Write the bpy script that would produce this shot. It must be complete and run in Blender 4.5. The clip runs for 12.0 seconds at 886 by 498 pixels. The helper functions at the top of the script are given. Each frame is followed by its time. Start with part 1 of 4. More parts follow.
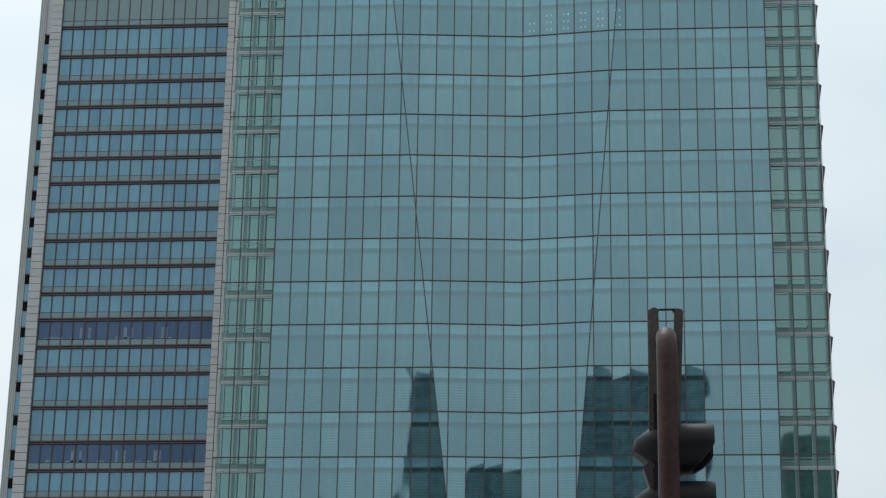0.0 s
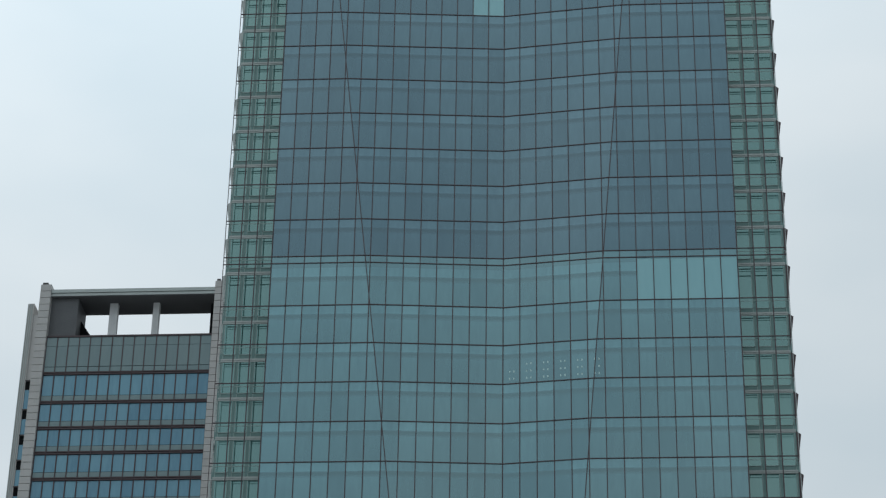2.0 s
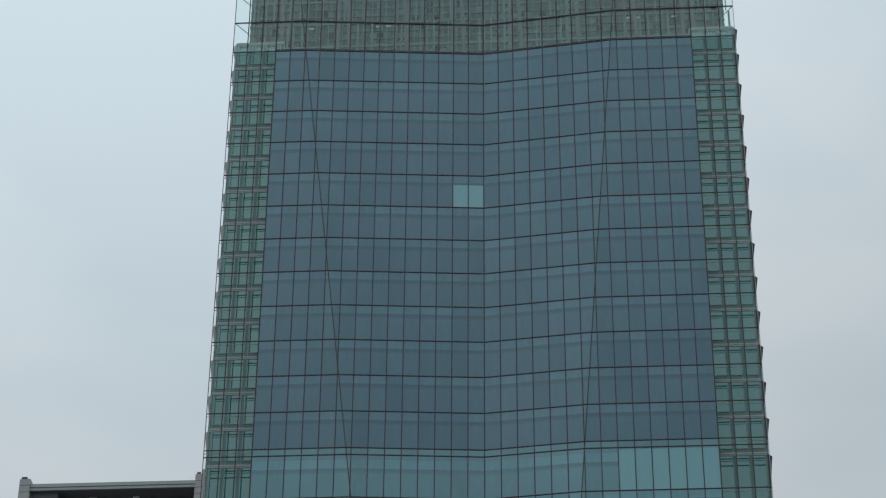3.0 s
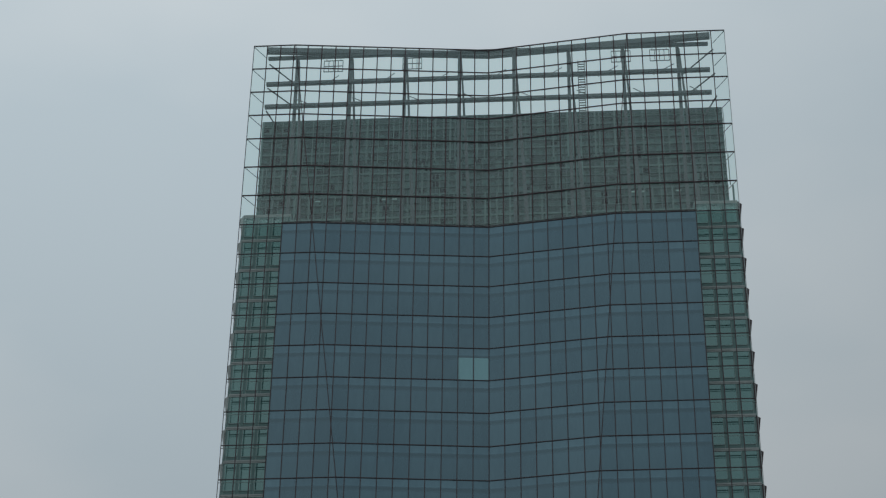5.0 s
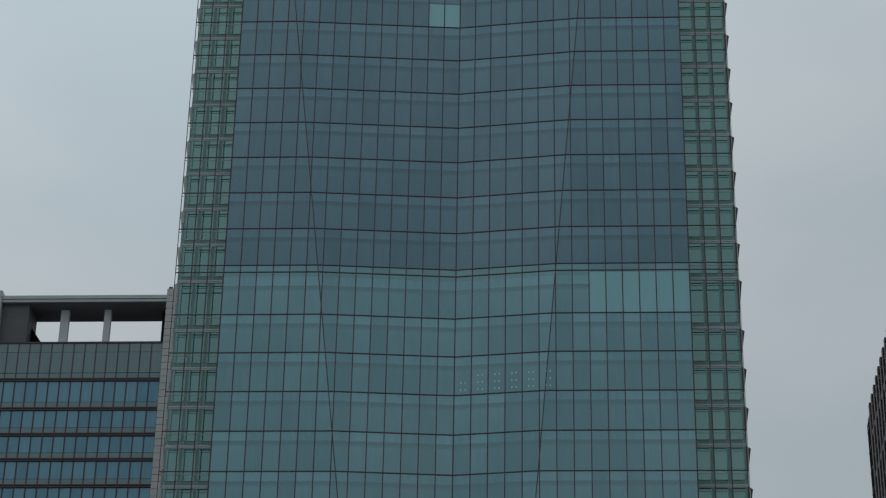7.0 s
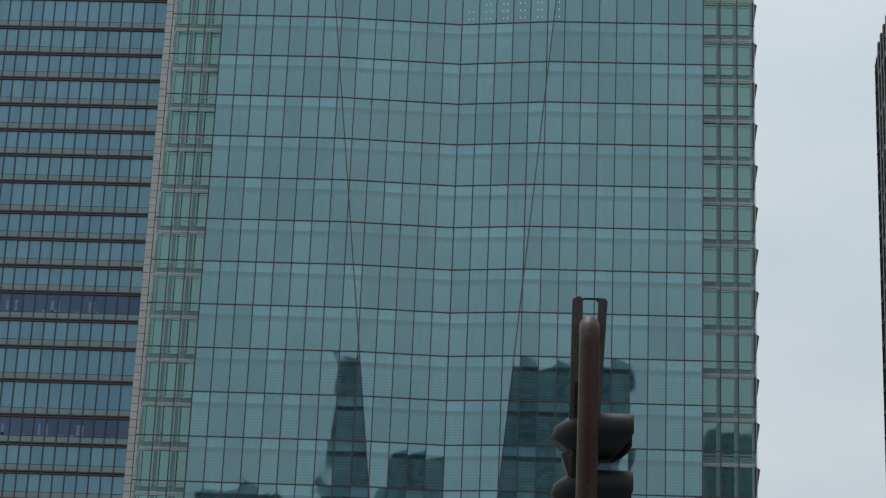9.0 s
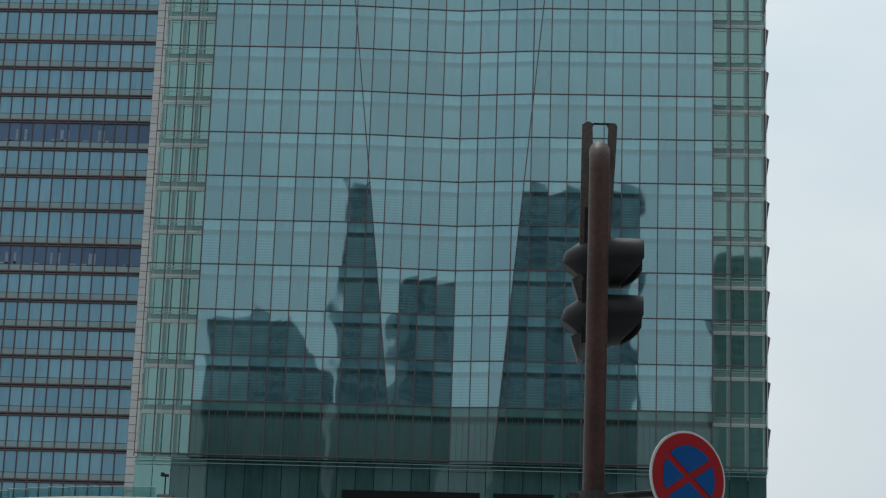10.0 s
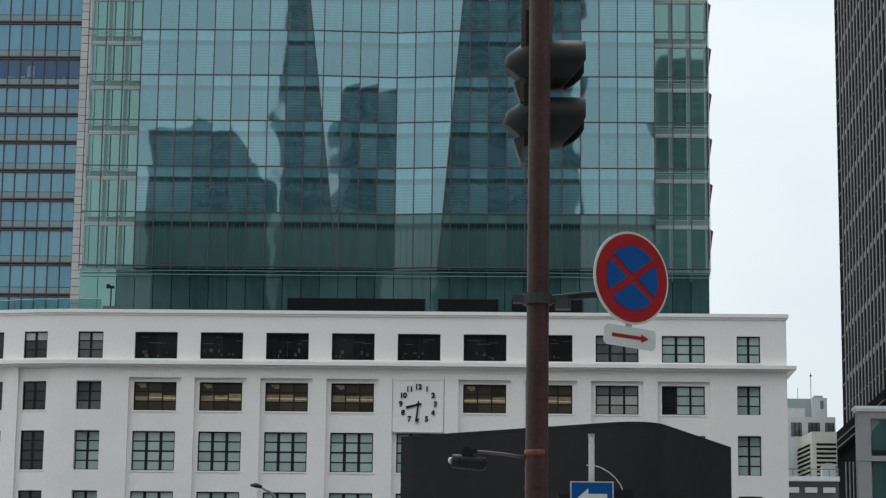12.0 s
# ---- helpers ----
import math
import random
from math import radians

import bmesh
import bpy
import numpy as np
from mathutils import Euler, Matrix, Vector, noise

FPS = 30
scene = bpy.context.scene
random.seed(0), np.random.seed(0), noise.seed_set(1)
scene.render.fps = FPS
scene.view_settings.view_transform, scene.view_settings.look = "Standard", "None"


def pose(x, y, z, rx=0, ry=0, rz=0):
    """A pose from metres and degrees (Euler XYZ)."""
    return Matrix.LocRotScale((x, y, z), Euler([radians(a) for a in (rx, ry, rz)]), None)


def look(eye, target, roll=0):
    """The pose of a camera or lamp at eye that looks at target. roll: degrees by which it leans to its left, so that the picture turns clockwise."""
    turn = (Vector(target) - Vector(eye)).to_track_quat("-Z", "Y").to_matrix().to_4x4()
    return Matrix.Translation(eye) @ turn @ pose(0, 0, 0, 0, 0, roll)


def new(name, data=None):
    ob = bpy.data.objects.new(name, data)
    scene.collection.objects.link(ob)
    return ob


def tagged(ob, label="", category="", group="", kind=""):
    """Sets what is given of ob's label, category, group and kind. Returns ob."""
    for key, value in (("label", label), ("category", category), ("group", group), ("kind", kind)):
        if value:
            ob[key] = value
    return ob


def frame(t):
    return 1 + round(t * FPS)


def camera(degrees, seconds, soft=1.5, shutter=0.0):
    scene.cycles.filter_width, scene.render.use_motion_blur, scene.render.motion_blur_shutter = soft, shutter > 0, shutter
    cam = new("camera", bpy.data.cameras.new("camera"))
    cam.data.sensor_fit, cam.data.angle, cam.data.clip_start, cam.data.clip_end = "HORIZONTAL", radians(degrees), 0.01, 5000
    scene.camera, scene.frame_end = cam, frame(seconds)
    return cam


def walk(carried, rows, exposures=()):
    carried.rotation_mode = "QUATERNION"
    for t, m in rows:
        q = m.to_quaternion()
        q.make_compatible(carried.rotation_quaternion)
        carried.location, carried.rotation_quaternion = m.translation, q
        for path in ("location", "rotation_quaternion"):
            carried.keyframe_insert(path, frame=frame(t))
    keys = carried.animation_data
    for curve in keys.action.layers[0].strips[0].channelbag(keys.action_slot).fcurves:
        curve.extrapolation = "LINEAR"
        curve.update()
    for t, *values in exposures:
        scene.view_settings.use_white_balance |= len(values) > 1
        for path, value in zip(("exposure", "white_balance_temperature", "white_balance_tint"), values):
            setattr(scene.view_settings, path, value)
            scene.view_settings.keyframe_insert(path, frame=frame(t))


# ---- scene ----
cam = camera(21.669, 12.0, soft=1.25)
EYE = (0.0, 0.0, 1.6)


def aim(tilt, turn, roll, dx=0.0, dz=0.0):
    """The hand-held camera, tilted up, turned to the right and rolled, in degrees, with a sway of a few centimetres."""
    return Matrix.Translation((EYE[0] + dx, EYE[1], EYE[2] + dz)) @ Euler((radians(90 + tilt), 0, radians(-turn))).to_matrix().to_4x4() @ pose(0, 0, 0, 0, 0, roll)


PATH = [
    (0.0, aim(20.497, -4.709, 0.942, -0.030, 0.040)),
    (0.5, aim(22.262, -4.876, 1.145, -0.030, 0.040)),
    (1.0, aim(24.440, -5.059, 1.162, -0.028, 0.037)),
    (1.5, aim(26.850, -4.973, 1.260, -0.024, 0.032)),
    (2.0, aim(29.088, -4.329, 1.034, -0.020, 0.027)),
    (2.5, aim(31.370, -3.990, 0.824, -0.016, 0.022)),
    (3.0, aim(33.826, -3.838, 0.449, -0.012, 0.018)),
    (3.5, aim(35.990, -3.744, 0.682, -0.008, 0.014)),
    (3.7, aim(36.929, -3.815, 0.257, -0.006, 0.012)),
    (4.5, aim(38.650, -3.930, 0.600, -0.002, 0.010)),
    (5.3, aim(37.254, -4.026, 0.954)),
    (5.5, aim(36.545, -3.871, 1.108)),
    (6.0, aim(34.879, -3.300, 1.286)),
    (6.5, aim(32.228, -3.019, 0.964)),
    (7.0, aim(29.384, -3.004, 1.089)),
    (7.2, aim(28.564, -3.047, 1.208)),
    (8.8, aim(21.188, -2.840, 2.263, 0.000, 0.012)),
    (9.0, aim(20.211, -2.888, 2.441, 0.000, 0.012)),
    (9.5, aim(17.931, -2.982, 2.303, 0.000, 0.010)),
    (10.0, aim(15.898, -2.972, 1.988, 0.000, 0.015)),
    (10.5, aim(14.247, -2.507, 1.632, 0.000, 0.016)),
    (11.0, aim(12.538, -2.142, 1.069, 0.000, 0.014)),
    (11.5, aim(11.183, -1.858, 0.231)),
    (12.0, aim(11.158, -1.406, 0.679)),
]
EXPOSURES = [(0.0, 0.12, 6550, 10), (1.0, 0.01, 6520, 10), (1.5, -0.08, 6500, 10), (2.0, -0.25, 6500, 10), (2.5, -0.42, 6500, 10), (3.0, -0.6, 6500, 10), (3.5, -0.8, 6500, 10), (4.5, -1.12, 6500, 10), (5.5, -1.1, 6500, 10),
             (6.0, -1.08, 6500, 10), (6.5, -1.0, 6500, 10), (7.2, -0.8, 6500, 10), (8.8, -0.25, 6550, 10), (9.5, -0.05, 6600, 10), (10.5, 0.13, 6580, 10), (11.0, 0.22, 6620, 10), (12.0, 0.38, 6640, 10)]
walk(cam, PATH, EXPOSURES)

# ---- sky and sun: an overcast day ----
world = bpy.data.worlds.new("overcast")
scene.world = world
world.use_nodes = True
wn, wl = world.node_tree.nodes, world.node_tree.links
wn.clear()
w_out = wn.new("ShaderNodeOutputWorld")
w_sky = wn.new("ShaderNodeTexSky")
w_sky.sky_type, w_sky.sun_disc = "NISHITA", False
w_sky.sun_elevation, w_sky.sun_rotation = radians(62), radians(-8)
w_bg = wn.new("ShaderNodeBackground")
w_bg.inputs["Strength"].default_value = 0.004
w_cloud = wn.new("ShaderNodeBackground")
w_cloud.inputs["Strength"].default_value = 0.76
w_coord = wn.new("ShaderNodeTexCoord")
w_map = wn.new("ShaderNodeMapping")
w_map.inputs["Scale"].default_value = (1.0, 1.0, 2.2)
w_noise = wn.new("ShaderNodeTexNoise")
w_noise.inputs["Scale"].default_value = 3.4
w_noise.inputs["Detail"].default_value = 4.0
w_noise.inputs["Roughness"].default_value = 0.5
w_ramp = wn.new("ShaderNodeValToRGB")
w_ramp.color_ramp.elements[0].position, w_ramp.color_ramp.elements[0].color = 0.34, (0.72, 0.85, 0.925, 1)
w_ramp.color_ramp.elements[1].position, w_ramp.color_ramp.elements[1].color = 0.64, (0.885, 0.975, 1.02, 1)
w_add = wn.new("ShaderNodeAddShader")
wl.new(w_coord.outputs["Generated"], w_map.inputs["Vector"])
wl.new(w_map.outputs["Vector"], w_noise.inputs["Vector"])
wl.new(w_noise.outputs["Fac"], w_ramp.inputs["Fac"])
SUN_WAY = Vector((-0.15, 0.46, 0.876)).normalized()
w_dir = wn.new("ShaderNodeVectorMath")
w_dir.operation = "NORMALIZE"
w_dot = wn.new("ShaderNodeVectorMath")
w_dot.operation = "DOT_PRODUCT"
w_dot.inputs[1].default_value = SUN_WAY
w_glow = wn.new("ShaderNodeMapRange")
w_glow.interpolation_type = "SMOOTHSTEP"
w_glow.inputs["From Min"].default_value, w_glow.inputs["From Max"].default_value = 0.80, 1.0
w_glow.inputs["To Min"].default_value, w_glow.inputs["To Max"].default_value = 0.0, 0.42
w_base = wn.new("ShaderNodeVectorMath")       # overcast: brighter overhead and towards the sun's side
w_base.operation = "DOT_PRODUCT"
w_base.inputs[1].default_value = (-0.18, 0.06, 0.55)
w_low = wn.new("ShaderNodeMath")
w_low.operation = "ADD"
w_low.inputs[1].default_value = 0.57
w_sum = wn.new("ShaderNodeMath")
w_sum.operation = "ADD"
wl.new(w_coord.outputs["Generated"], w_dir.inputs[0])
wl.new(w_dir.outputs[0], w_dot.inputs[0])
wl.new(w_dot.outputs["Value"], w_glow.inputs["Value"])
wl.new(w_dir.outputs[0], w_base.inputs[0])
wl.new(w_base.outputs["Value"], w_low.inputs[0])
wl.new(w_glow.outputs[0], w_sum.inputs[0])
wl.new(w_low.outputs[0], w_sum.inputs[1])
wl.new(w_sum.outputs[0], w_cloud.inputs["Strength"])
wl.new(w_ramp.outputs["Color"], w_cloud.inputs["Color"])
wl.new(w_sky.outputs["Color"], w_bg.inputs["Color"])
wl.new(w_bg.outputs["Background"], w_add.inputs[0])
wl.new(w_cloud.outputs["Background"], w_add.inputs[1])
wl.new(w_add.outputs["Shader"], w_out.inputs["Surface"])
sun = new("sun", bpy.data.lights.new("sun", "SUN"))
sun.data.energy, sun.data.angle, sun.data.color = 0.8, radians(20), (1.0, 0.96, 0.9)
sun.matrix_world = look(SUN_WAY * 300, (0, 0, 0))


# ---- materials ----
def material(name):
    m = bpy.data.materials.new(name)
    m.use_nodes = True
    return m, m.node_tree.nodes, m.node_tree.links, m.node_tree.nodes["Principled BSDF"]


def surface(name, color, rough=0.6, metal=0.0, var=0.12, scale=0.6, fine=14.0, bump=0.15, per_piece=0.0, spec=0.5):
    """A painted, stone or metal surface with stains at two scales and fine relief."""
    m, n, l, b = material(name)
    b.inputs["Roughness"].default_value, b.inputs["Metallic"].default_value = rough, metal
    b.inputs["Specular IOR Level"].default_value = spec
    co = n.new("ShaderNodeTexCoord")
    a, c = n.new("ShaderNodeTexNoise"), n.new("ShaderNodeTexNoise")
    a.inputs["Scale"].default_value, c.inputs["Scale"].default_value = scale, fine
    a.inputs["Detail"].default_value = c.inputs["Detail"].default_value = 5
    l.new(co.outputs["Object"], a.inputs["Vector"])
    l.new(co.outputs["Object"], c.inputs["Vector"])
    add = n.new("ShaderNodeMath")
    add.operation = "ADD"
    l.new(a.outputs["Fac"], add.inputs[0])
    l.new(c.outputs["Fac"], add.inputs[1])
    ramp = n.new("ShaderNodeMapRange")
    ramp.inputs["From Min"].default_value, ramp.inputs["From Max"].default_value = 0.6, 1.4
    ramp.inputs["To Min"].default_value, ramp.inputs["To Max"].default_value = 1 - var, 1 + var
    l.new(add.outputs[0], ramp.inputs["Value"])
    value = ramp.outputs[0]
    if per_piece:
        info = n.new("ShaderNodeObjectInfo")
        geo = n.new("ShaderNodeNewGeometry")
        s = n.new("ShaderNodeMath")
        s.operation = "ADD"
        l.new(info.outputs["Random"], s.inputs[0])
        l.new(geo.outputs["Random Per Island"], s.inputs[1])
        r = n.new("ShaderNodeMapRange")
        r.inputs["From Max"].default_value = 2
        r.inputs["To Min"].default_value, r.inputs["To Max"].default_value = 1 - per_piece, 1 + per_piece
        l.new(s.outputs[0], r.inputs["Value"])
        k = n.new("ShaderNodeMath")
        k.operation = "MULTIPLY"
        l.new(value, k.inputs[0])
        l.new(r.outputs[0], k.inputs[1])
        value = k.outputs[0]
    mix = n.new("ShaderNodeVectorMath")
    mix.operation = "SCALE"
    mix.inputs[0].default_value = color
    l.new(value, mix.inputs["Scale"])
    l.new(mix.outputs[0], b.inputs["Base Color"])
    bm_ = n.new("ShaderNodeBump")
    bm_.inputs["Strength"].default_value, bm_.inputs["Distance"].default_value = bump, 0.01
    l.new(c.outputs["Fac"], bm_.inputs["Height"])
    l.new(bm_.outputs[0], b.inputs["Normal"])
    return m


def curtain_glass(name, color, color2, ior, tint, warp=0.5, spread=0.35, band=None, slats=0.0):
    """Coated office glass: a blind or dim room behind a mirror-like skin, no two panes quite flat or alike.
    band: (z of a floor, storey height, share of the head zone) for the ceiling edge, its shadow line painted in.
    slats: contrast of the blind slats seen behind most panes."""
    m, n, l, b = material(name)
    b.inputs["Roughness"].default_value = 0.02
    b.inputs["IOR"].default_value = ior
    b.inputs["Specular Tint"].default_value = (*tint, 1)
    geo, info, co = n.new("ShaderNodeNewGeometry"), n.new("ShaderNodeObjectInfo"), n.new("ShaderNodeTexCoord")
    add = n.new("ShaderNodeMath")
    add.operation = "ADD"
    l.new(info.outputs["Random"], add.inputs[0])
    l.new(geo.outputs["Random Per Island"], add.inputs[1])
    fr = n.new("ShaderNodeMath")
    fr.operation = "FRACT"
    l.new(add.outputs[0], fr.inputs[0])
    big = n.new("ShaderNodeTexNoise")
    big.inputs["Scale"].default_value, big.inputs["Detail"].default_value = 0.09, 2
    l.new(geo.outputs["Position"], big.inputs["Vector"])
    s = n.new("ShaderNodeMapRange")
    s.inputs["From Min"].default_value, s.inputs["From Max"].default_value = 0.0, 1.0
    s.inputs["To Min"].default_value, s.inputs["To Max"].default_value = -spread, spread
    l.new(fr.outputs[0], s.inputs["Value"])
    t = n.new("ShaderNodeMath")
    t.operation = "ADD"
    l.new(s.outputs[0], t.inputs[0])
    l.new(big.outputs["Fac"], t.inputs[1])
    long = n.new("ShaderNodeMapping")
    long.inputs["Scale"].default_value = (1.5, 1.5, 0.3)
    l.new(geo.outputs["Position"], long.inputs["Vector"])
    streak = n.new("ShaderNodeTexNoise")
    streak.inputs["Scale"].default_value, streak.inputs["Detail"].default_value = 1.0, 3
    l.new(long.outputs[0], streak.inputs["Vector"])
    soft = n.new("ShaderNodeMath")
    soft.operation = "MULTIPLY_ADD"
    soft.inputs[1].default_value = 0.9
    l.new(streak.outputs["Fac"], soft.inputs[0])
    l.new(t.outputs[0], soft.inputs[2])
    even = n.new("ShaderNodeMath")
    even.operation = "SUBTRACT"
    even.inputs[1].default_value = 0.4
    l.new(soft.outputs[0], even.inputs[0])
    mix = n.new("ShaderNodeMix")
    mix.data_type = "RGBA"
    mix.inputs["A"].default_value, mix.inputs["B"].default_value = (*color, 1), (*color2, 1)
    l.new(even.outputs[0], mix.inputs["Factor"])
    out = mix.outputs["Result"]
    if band:
        sep = n.new("ShaderNodeSeparateXYZ")
        l.new(geo.outputs["Position"], sep.inputs[0])
        u = n.new("ShaderNodeMath")
        u.operation = "SUBTRACT"
        u.inputs[1].default_value = band[0]
        l.new(sep.outputs["Z"], u.inputs[0])
        v = n.new("ShaderNodeMath")
        v.operation = "DIVIDE"
        v.inputs[1].default_value = band[1]
        l.new(u.outputs[0], v.inputs[0])
        w_ = n.new("ShaderNodeMath")
        w_.operation = "FRACT"
        l.new(v.outputs[0], w_.inputs[0])
        # shadow line below the ceiling edge, painted as a dark stop in the colour
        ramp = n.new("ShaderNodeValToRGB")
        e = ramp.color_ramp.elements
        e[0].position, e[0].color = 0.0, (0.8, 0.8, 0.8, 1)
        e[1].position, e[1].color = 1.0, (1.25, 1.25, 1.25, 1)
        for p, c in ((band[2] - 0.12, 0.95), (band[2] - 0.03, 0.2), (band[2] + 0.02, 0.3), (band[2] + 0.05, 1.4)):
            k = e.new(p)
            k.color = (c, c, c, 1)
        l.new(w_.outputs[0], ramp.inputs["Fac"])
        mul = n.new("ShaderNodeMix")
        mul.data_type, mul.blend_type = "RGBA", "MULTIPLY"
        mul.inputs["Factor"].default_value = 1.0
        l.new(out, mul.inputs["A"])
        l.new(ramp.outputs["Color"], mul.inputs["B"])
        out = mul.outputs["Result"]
        if slats:
            turns = n.new("ShaderNodeMath")
            turns.operation = "MULTIPLY"
            turns.inputs[1].default_value = 2 * math.pi / 0.27
            l.new(sep.outputs["Z"], turns.inputs[0])
            wave = n.new("ShaderNodeMath")
            wave.operation = "SINE"
            l.new(turns.outputs[0], wave.inputs[0])
            below = n.new("ShaderNodeMapRange")
            below.inputs["From Min"].default_value, below.inputs["From Max"].default_value = band[2] - 0.1, band[2] - 0.06
            below.inputs["To Min"].default_value, below.inputs["To Max"].default_value = slats, 0.0
            l.new(w_.outputs[0], below.inputs["Value"])
            drawn = n.new("ShaderNodeMapRange")
            drawn.inputs["From Min"].default_value, drawn.inputs["From Max"].default_value = -0.2, 0.5
            l.new(fr.outputs[0], drawn.inputs["Value"])
            depth = n.new("ShaderNodeMath")
            depth.operation = "MULTIPLY"
            l.new(below.outputs[0], depth.inputs[0])
            l.new(drawn.outputs[0], depth.inputs[1])
            share = n.new("ShaderNodeMath")
            share.operation = "MULTIPLY_ADD"
            share.inputs[2].default_value = 1.0
            l.new(wave.outputs[0], share.inputs[0])
            l.new(depth.outputs[0], share.inputs[1])
            lit = n.new("ShaderNodeVectorMath")
            lit.operation = "SCALE"
            l.new(out, lit.inputs[0])
            l.new(share.outputs[0], lit.inputs["Scale"])
            out = lit.outputs[0]
    l.new(out, b.inputs["Base Color"])
    # slight waviness of each pane, shifted from pane to pane
    cmb = n.new("ShaderNodeVectorMath")
    cmb.operation = "SCALE"
    cmb.inputs[0].default_value = (37.0, 11.0, 53.0)
    l.new(fr.outputs[0], cmb.inputs["Scale"])
    pos = n.new("ShaderNodeVectorMath")
    pos.operation = "ADD"
    l.new(geo.outputs["Position"], pos.inputs[0])
    l.new(cmb.outputs[0], pos.inputs[1])
    wav = n.new("ShaderNodeTexNoise")
    wav.inputs["Scale"].default_value, wav.inputs["Detail"].default_value = 0.26, 0.7
    l.new(pos.outputs[0], wav.inputs["Vector"])
    bp = n.new("ShaderNodeBump")
    bp.inputs["Strength"].default_value, bp.inputs["Distance"].default_value = warp, 0.018
    l.new(wav.outputs["Fac"], bp.inputs["Height"])
    l.new(bp.outputs[0], b.inputs["Normal"])
    return m


def clear_glass(name, tint, gloss=0.12):
    """Thin see-through glass with a faint tint and a mirror-like skin."""
    m, n, l, b = material(name)
    n.remove(b)
    out = n["Material Output"]
    tr, gl, mx = n.new("ShaderNodeBsdfTransparent"), n.new("ShaderNodeBsdfGlossy"), n.new("ShaderNodeMixShader")
    tr.inputs["Color"].default_value = (*tint, 1)
    gl.inputs["Roughness"].default_value = 0.02
    gl.inputs["Color"].default_value = (0.88, 1.0, 0.98, 1)
    mx.inputs["Fac"].default_value = gloss
    l.new(tr.outputs[0], mx.inputs[1])
    l.new(gl.outputs[0], mx.inputs[2])
    l.new(mx.outputs[0], out.inputs["Surface"])
    return m


def glow(name, color, strength):
    m, n, l, b = material(name)
    b.inputs["Base Color"].default_value = (*color, 1)
    b.inputs["Emission Color"].default_value = (*color, 1)
    b.inputs["Emission Strength"].default_value = strength
    return m


Z0, STOREY = 45.25, 4.2915          # first full storey line of the tower and the storey height
ZM, ZU, STOREY_U = 114.47, 115.27, 4.2997   # plant storey head, first upper storey line
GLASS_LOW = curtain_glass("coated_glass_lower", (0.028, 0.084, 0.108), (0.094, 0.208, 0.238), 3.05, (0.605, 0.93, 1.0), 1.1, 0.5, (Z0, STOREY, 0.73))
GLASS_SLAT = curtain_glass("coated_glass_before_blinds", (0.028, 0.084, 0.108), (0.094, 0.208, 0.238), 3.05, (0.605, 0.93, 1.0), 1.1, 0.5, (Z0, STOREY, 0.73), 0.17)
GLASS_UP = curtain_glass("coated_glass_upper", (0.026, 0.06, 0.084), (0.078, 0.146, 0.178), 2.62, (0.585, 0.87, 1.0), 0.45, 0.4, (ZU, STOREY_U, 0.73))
GLASS_BASE = curtain_glass("coated_glass_base", (0.02, 0.055, 0.058), (0.055, 0.115, 0.115), 1.6, (0.8, 1.0, 1.0), 0.8, 0.4)
GLASS_FOOT = curtain_glass("coated_glass_foot", (0.03, 0.08, 0.08), (0.062, 0.125, 0.125), 1.72, (0.75, 1.0, 1.0), 0.7, 0.3, (40.04, 5.21, 0.8))
GLASS_BLIND = curtain_glass("glass_with_pale_blind", (0.22, 0.44, 0.48), (0.27, 0.5, 0.54), 2.4, (0.6, 0.95, 1.0), 0.3, 0.3)
GLASS_SIDE = curtain_glass("green_vent_glass", (0.042, 0.12, 0.113), (0.09, 0.2, 0.19), 3.0, (0.63, 0.97, 0.94), 0.5, 0.5)
GLASS_BLUE = curtain_glass("blue_coated_glass", (0.06, 0.185, 0.265), (0.13, 0.3, 0.375), 2.3, (0.6, 0.84, 1.0), 0.4, 0.45)
GLASS_NAVY = curtain_glass("unlit_blue_glass", (0.032, 0.06, 0.135), (0.065, 0.105, 0.2), 1.7, (0.62, 0.84, 1.0), 0.3, 0.5)
SPANDREL = curtain_glass("grey_green_spandrel", (0.13, 0.195, 0.21), (0.165, 0.24, 0.25), 1.9, (0.88, 1.0, 1.0), 0.2, 0.3)
CLEAR = clear_glass("clear_screen_glass", (0.955, 1.0, 0.99), 0.09)
RAIL_GLASS = clear_glass("balustrade_glass", (0.72, 0.88, 0.86), 0.12)
MULLION = surface("dark_bronze_mullion", (0.084, 0.06, 0.066), 0.55, 0.1, 0.12, 0.5, 8, 0.05)
PALE_METAL = surface("pale_grey_aluminium", (0.45, 0.495, 0.485), 0.45, 0.3, 0.1, 0.4, 6, 0.05)
SIDE_METAL = surface("green_grey_aluminium", (0.155, 0.26, 0.25), 0.45, 0.3, 0.1, 0.4, 6, 0.05)
SIDE_FRAME = surface("pale_green_aluminium", (0.3, 0.41, 0.39), 0.45, 0.2, 0.1, 0.4, 6, 0.05)
STEEL = surface("grey_painted_steel", (0.15, 0.172, 0.178), 0.55, 0.2, 0.12, 0.5, 8, 0.05)
LOUVRE = surface("grey_green_louvre", (0.068, 0.155, 0.145), 0.6, 0.0, 0.45, 0.22, 3, 0.1, 0.6)
LOUVRE_EDGE = surface("louvre_edge_metal", (0.155, 0.275, 0.262), 0.55, 0.0, 0.3, 0.3, 5, 0.1, 0.45)
# near-black without sheen; shade of recesses and insides is put into this colour
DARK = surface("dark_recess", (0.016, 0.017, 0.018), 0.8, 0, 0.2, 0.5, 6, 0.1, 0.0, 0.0)
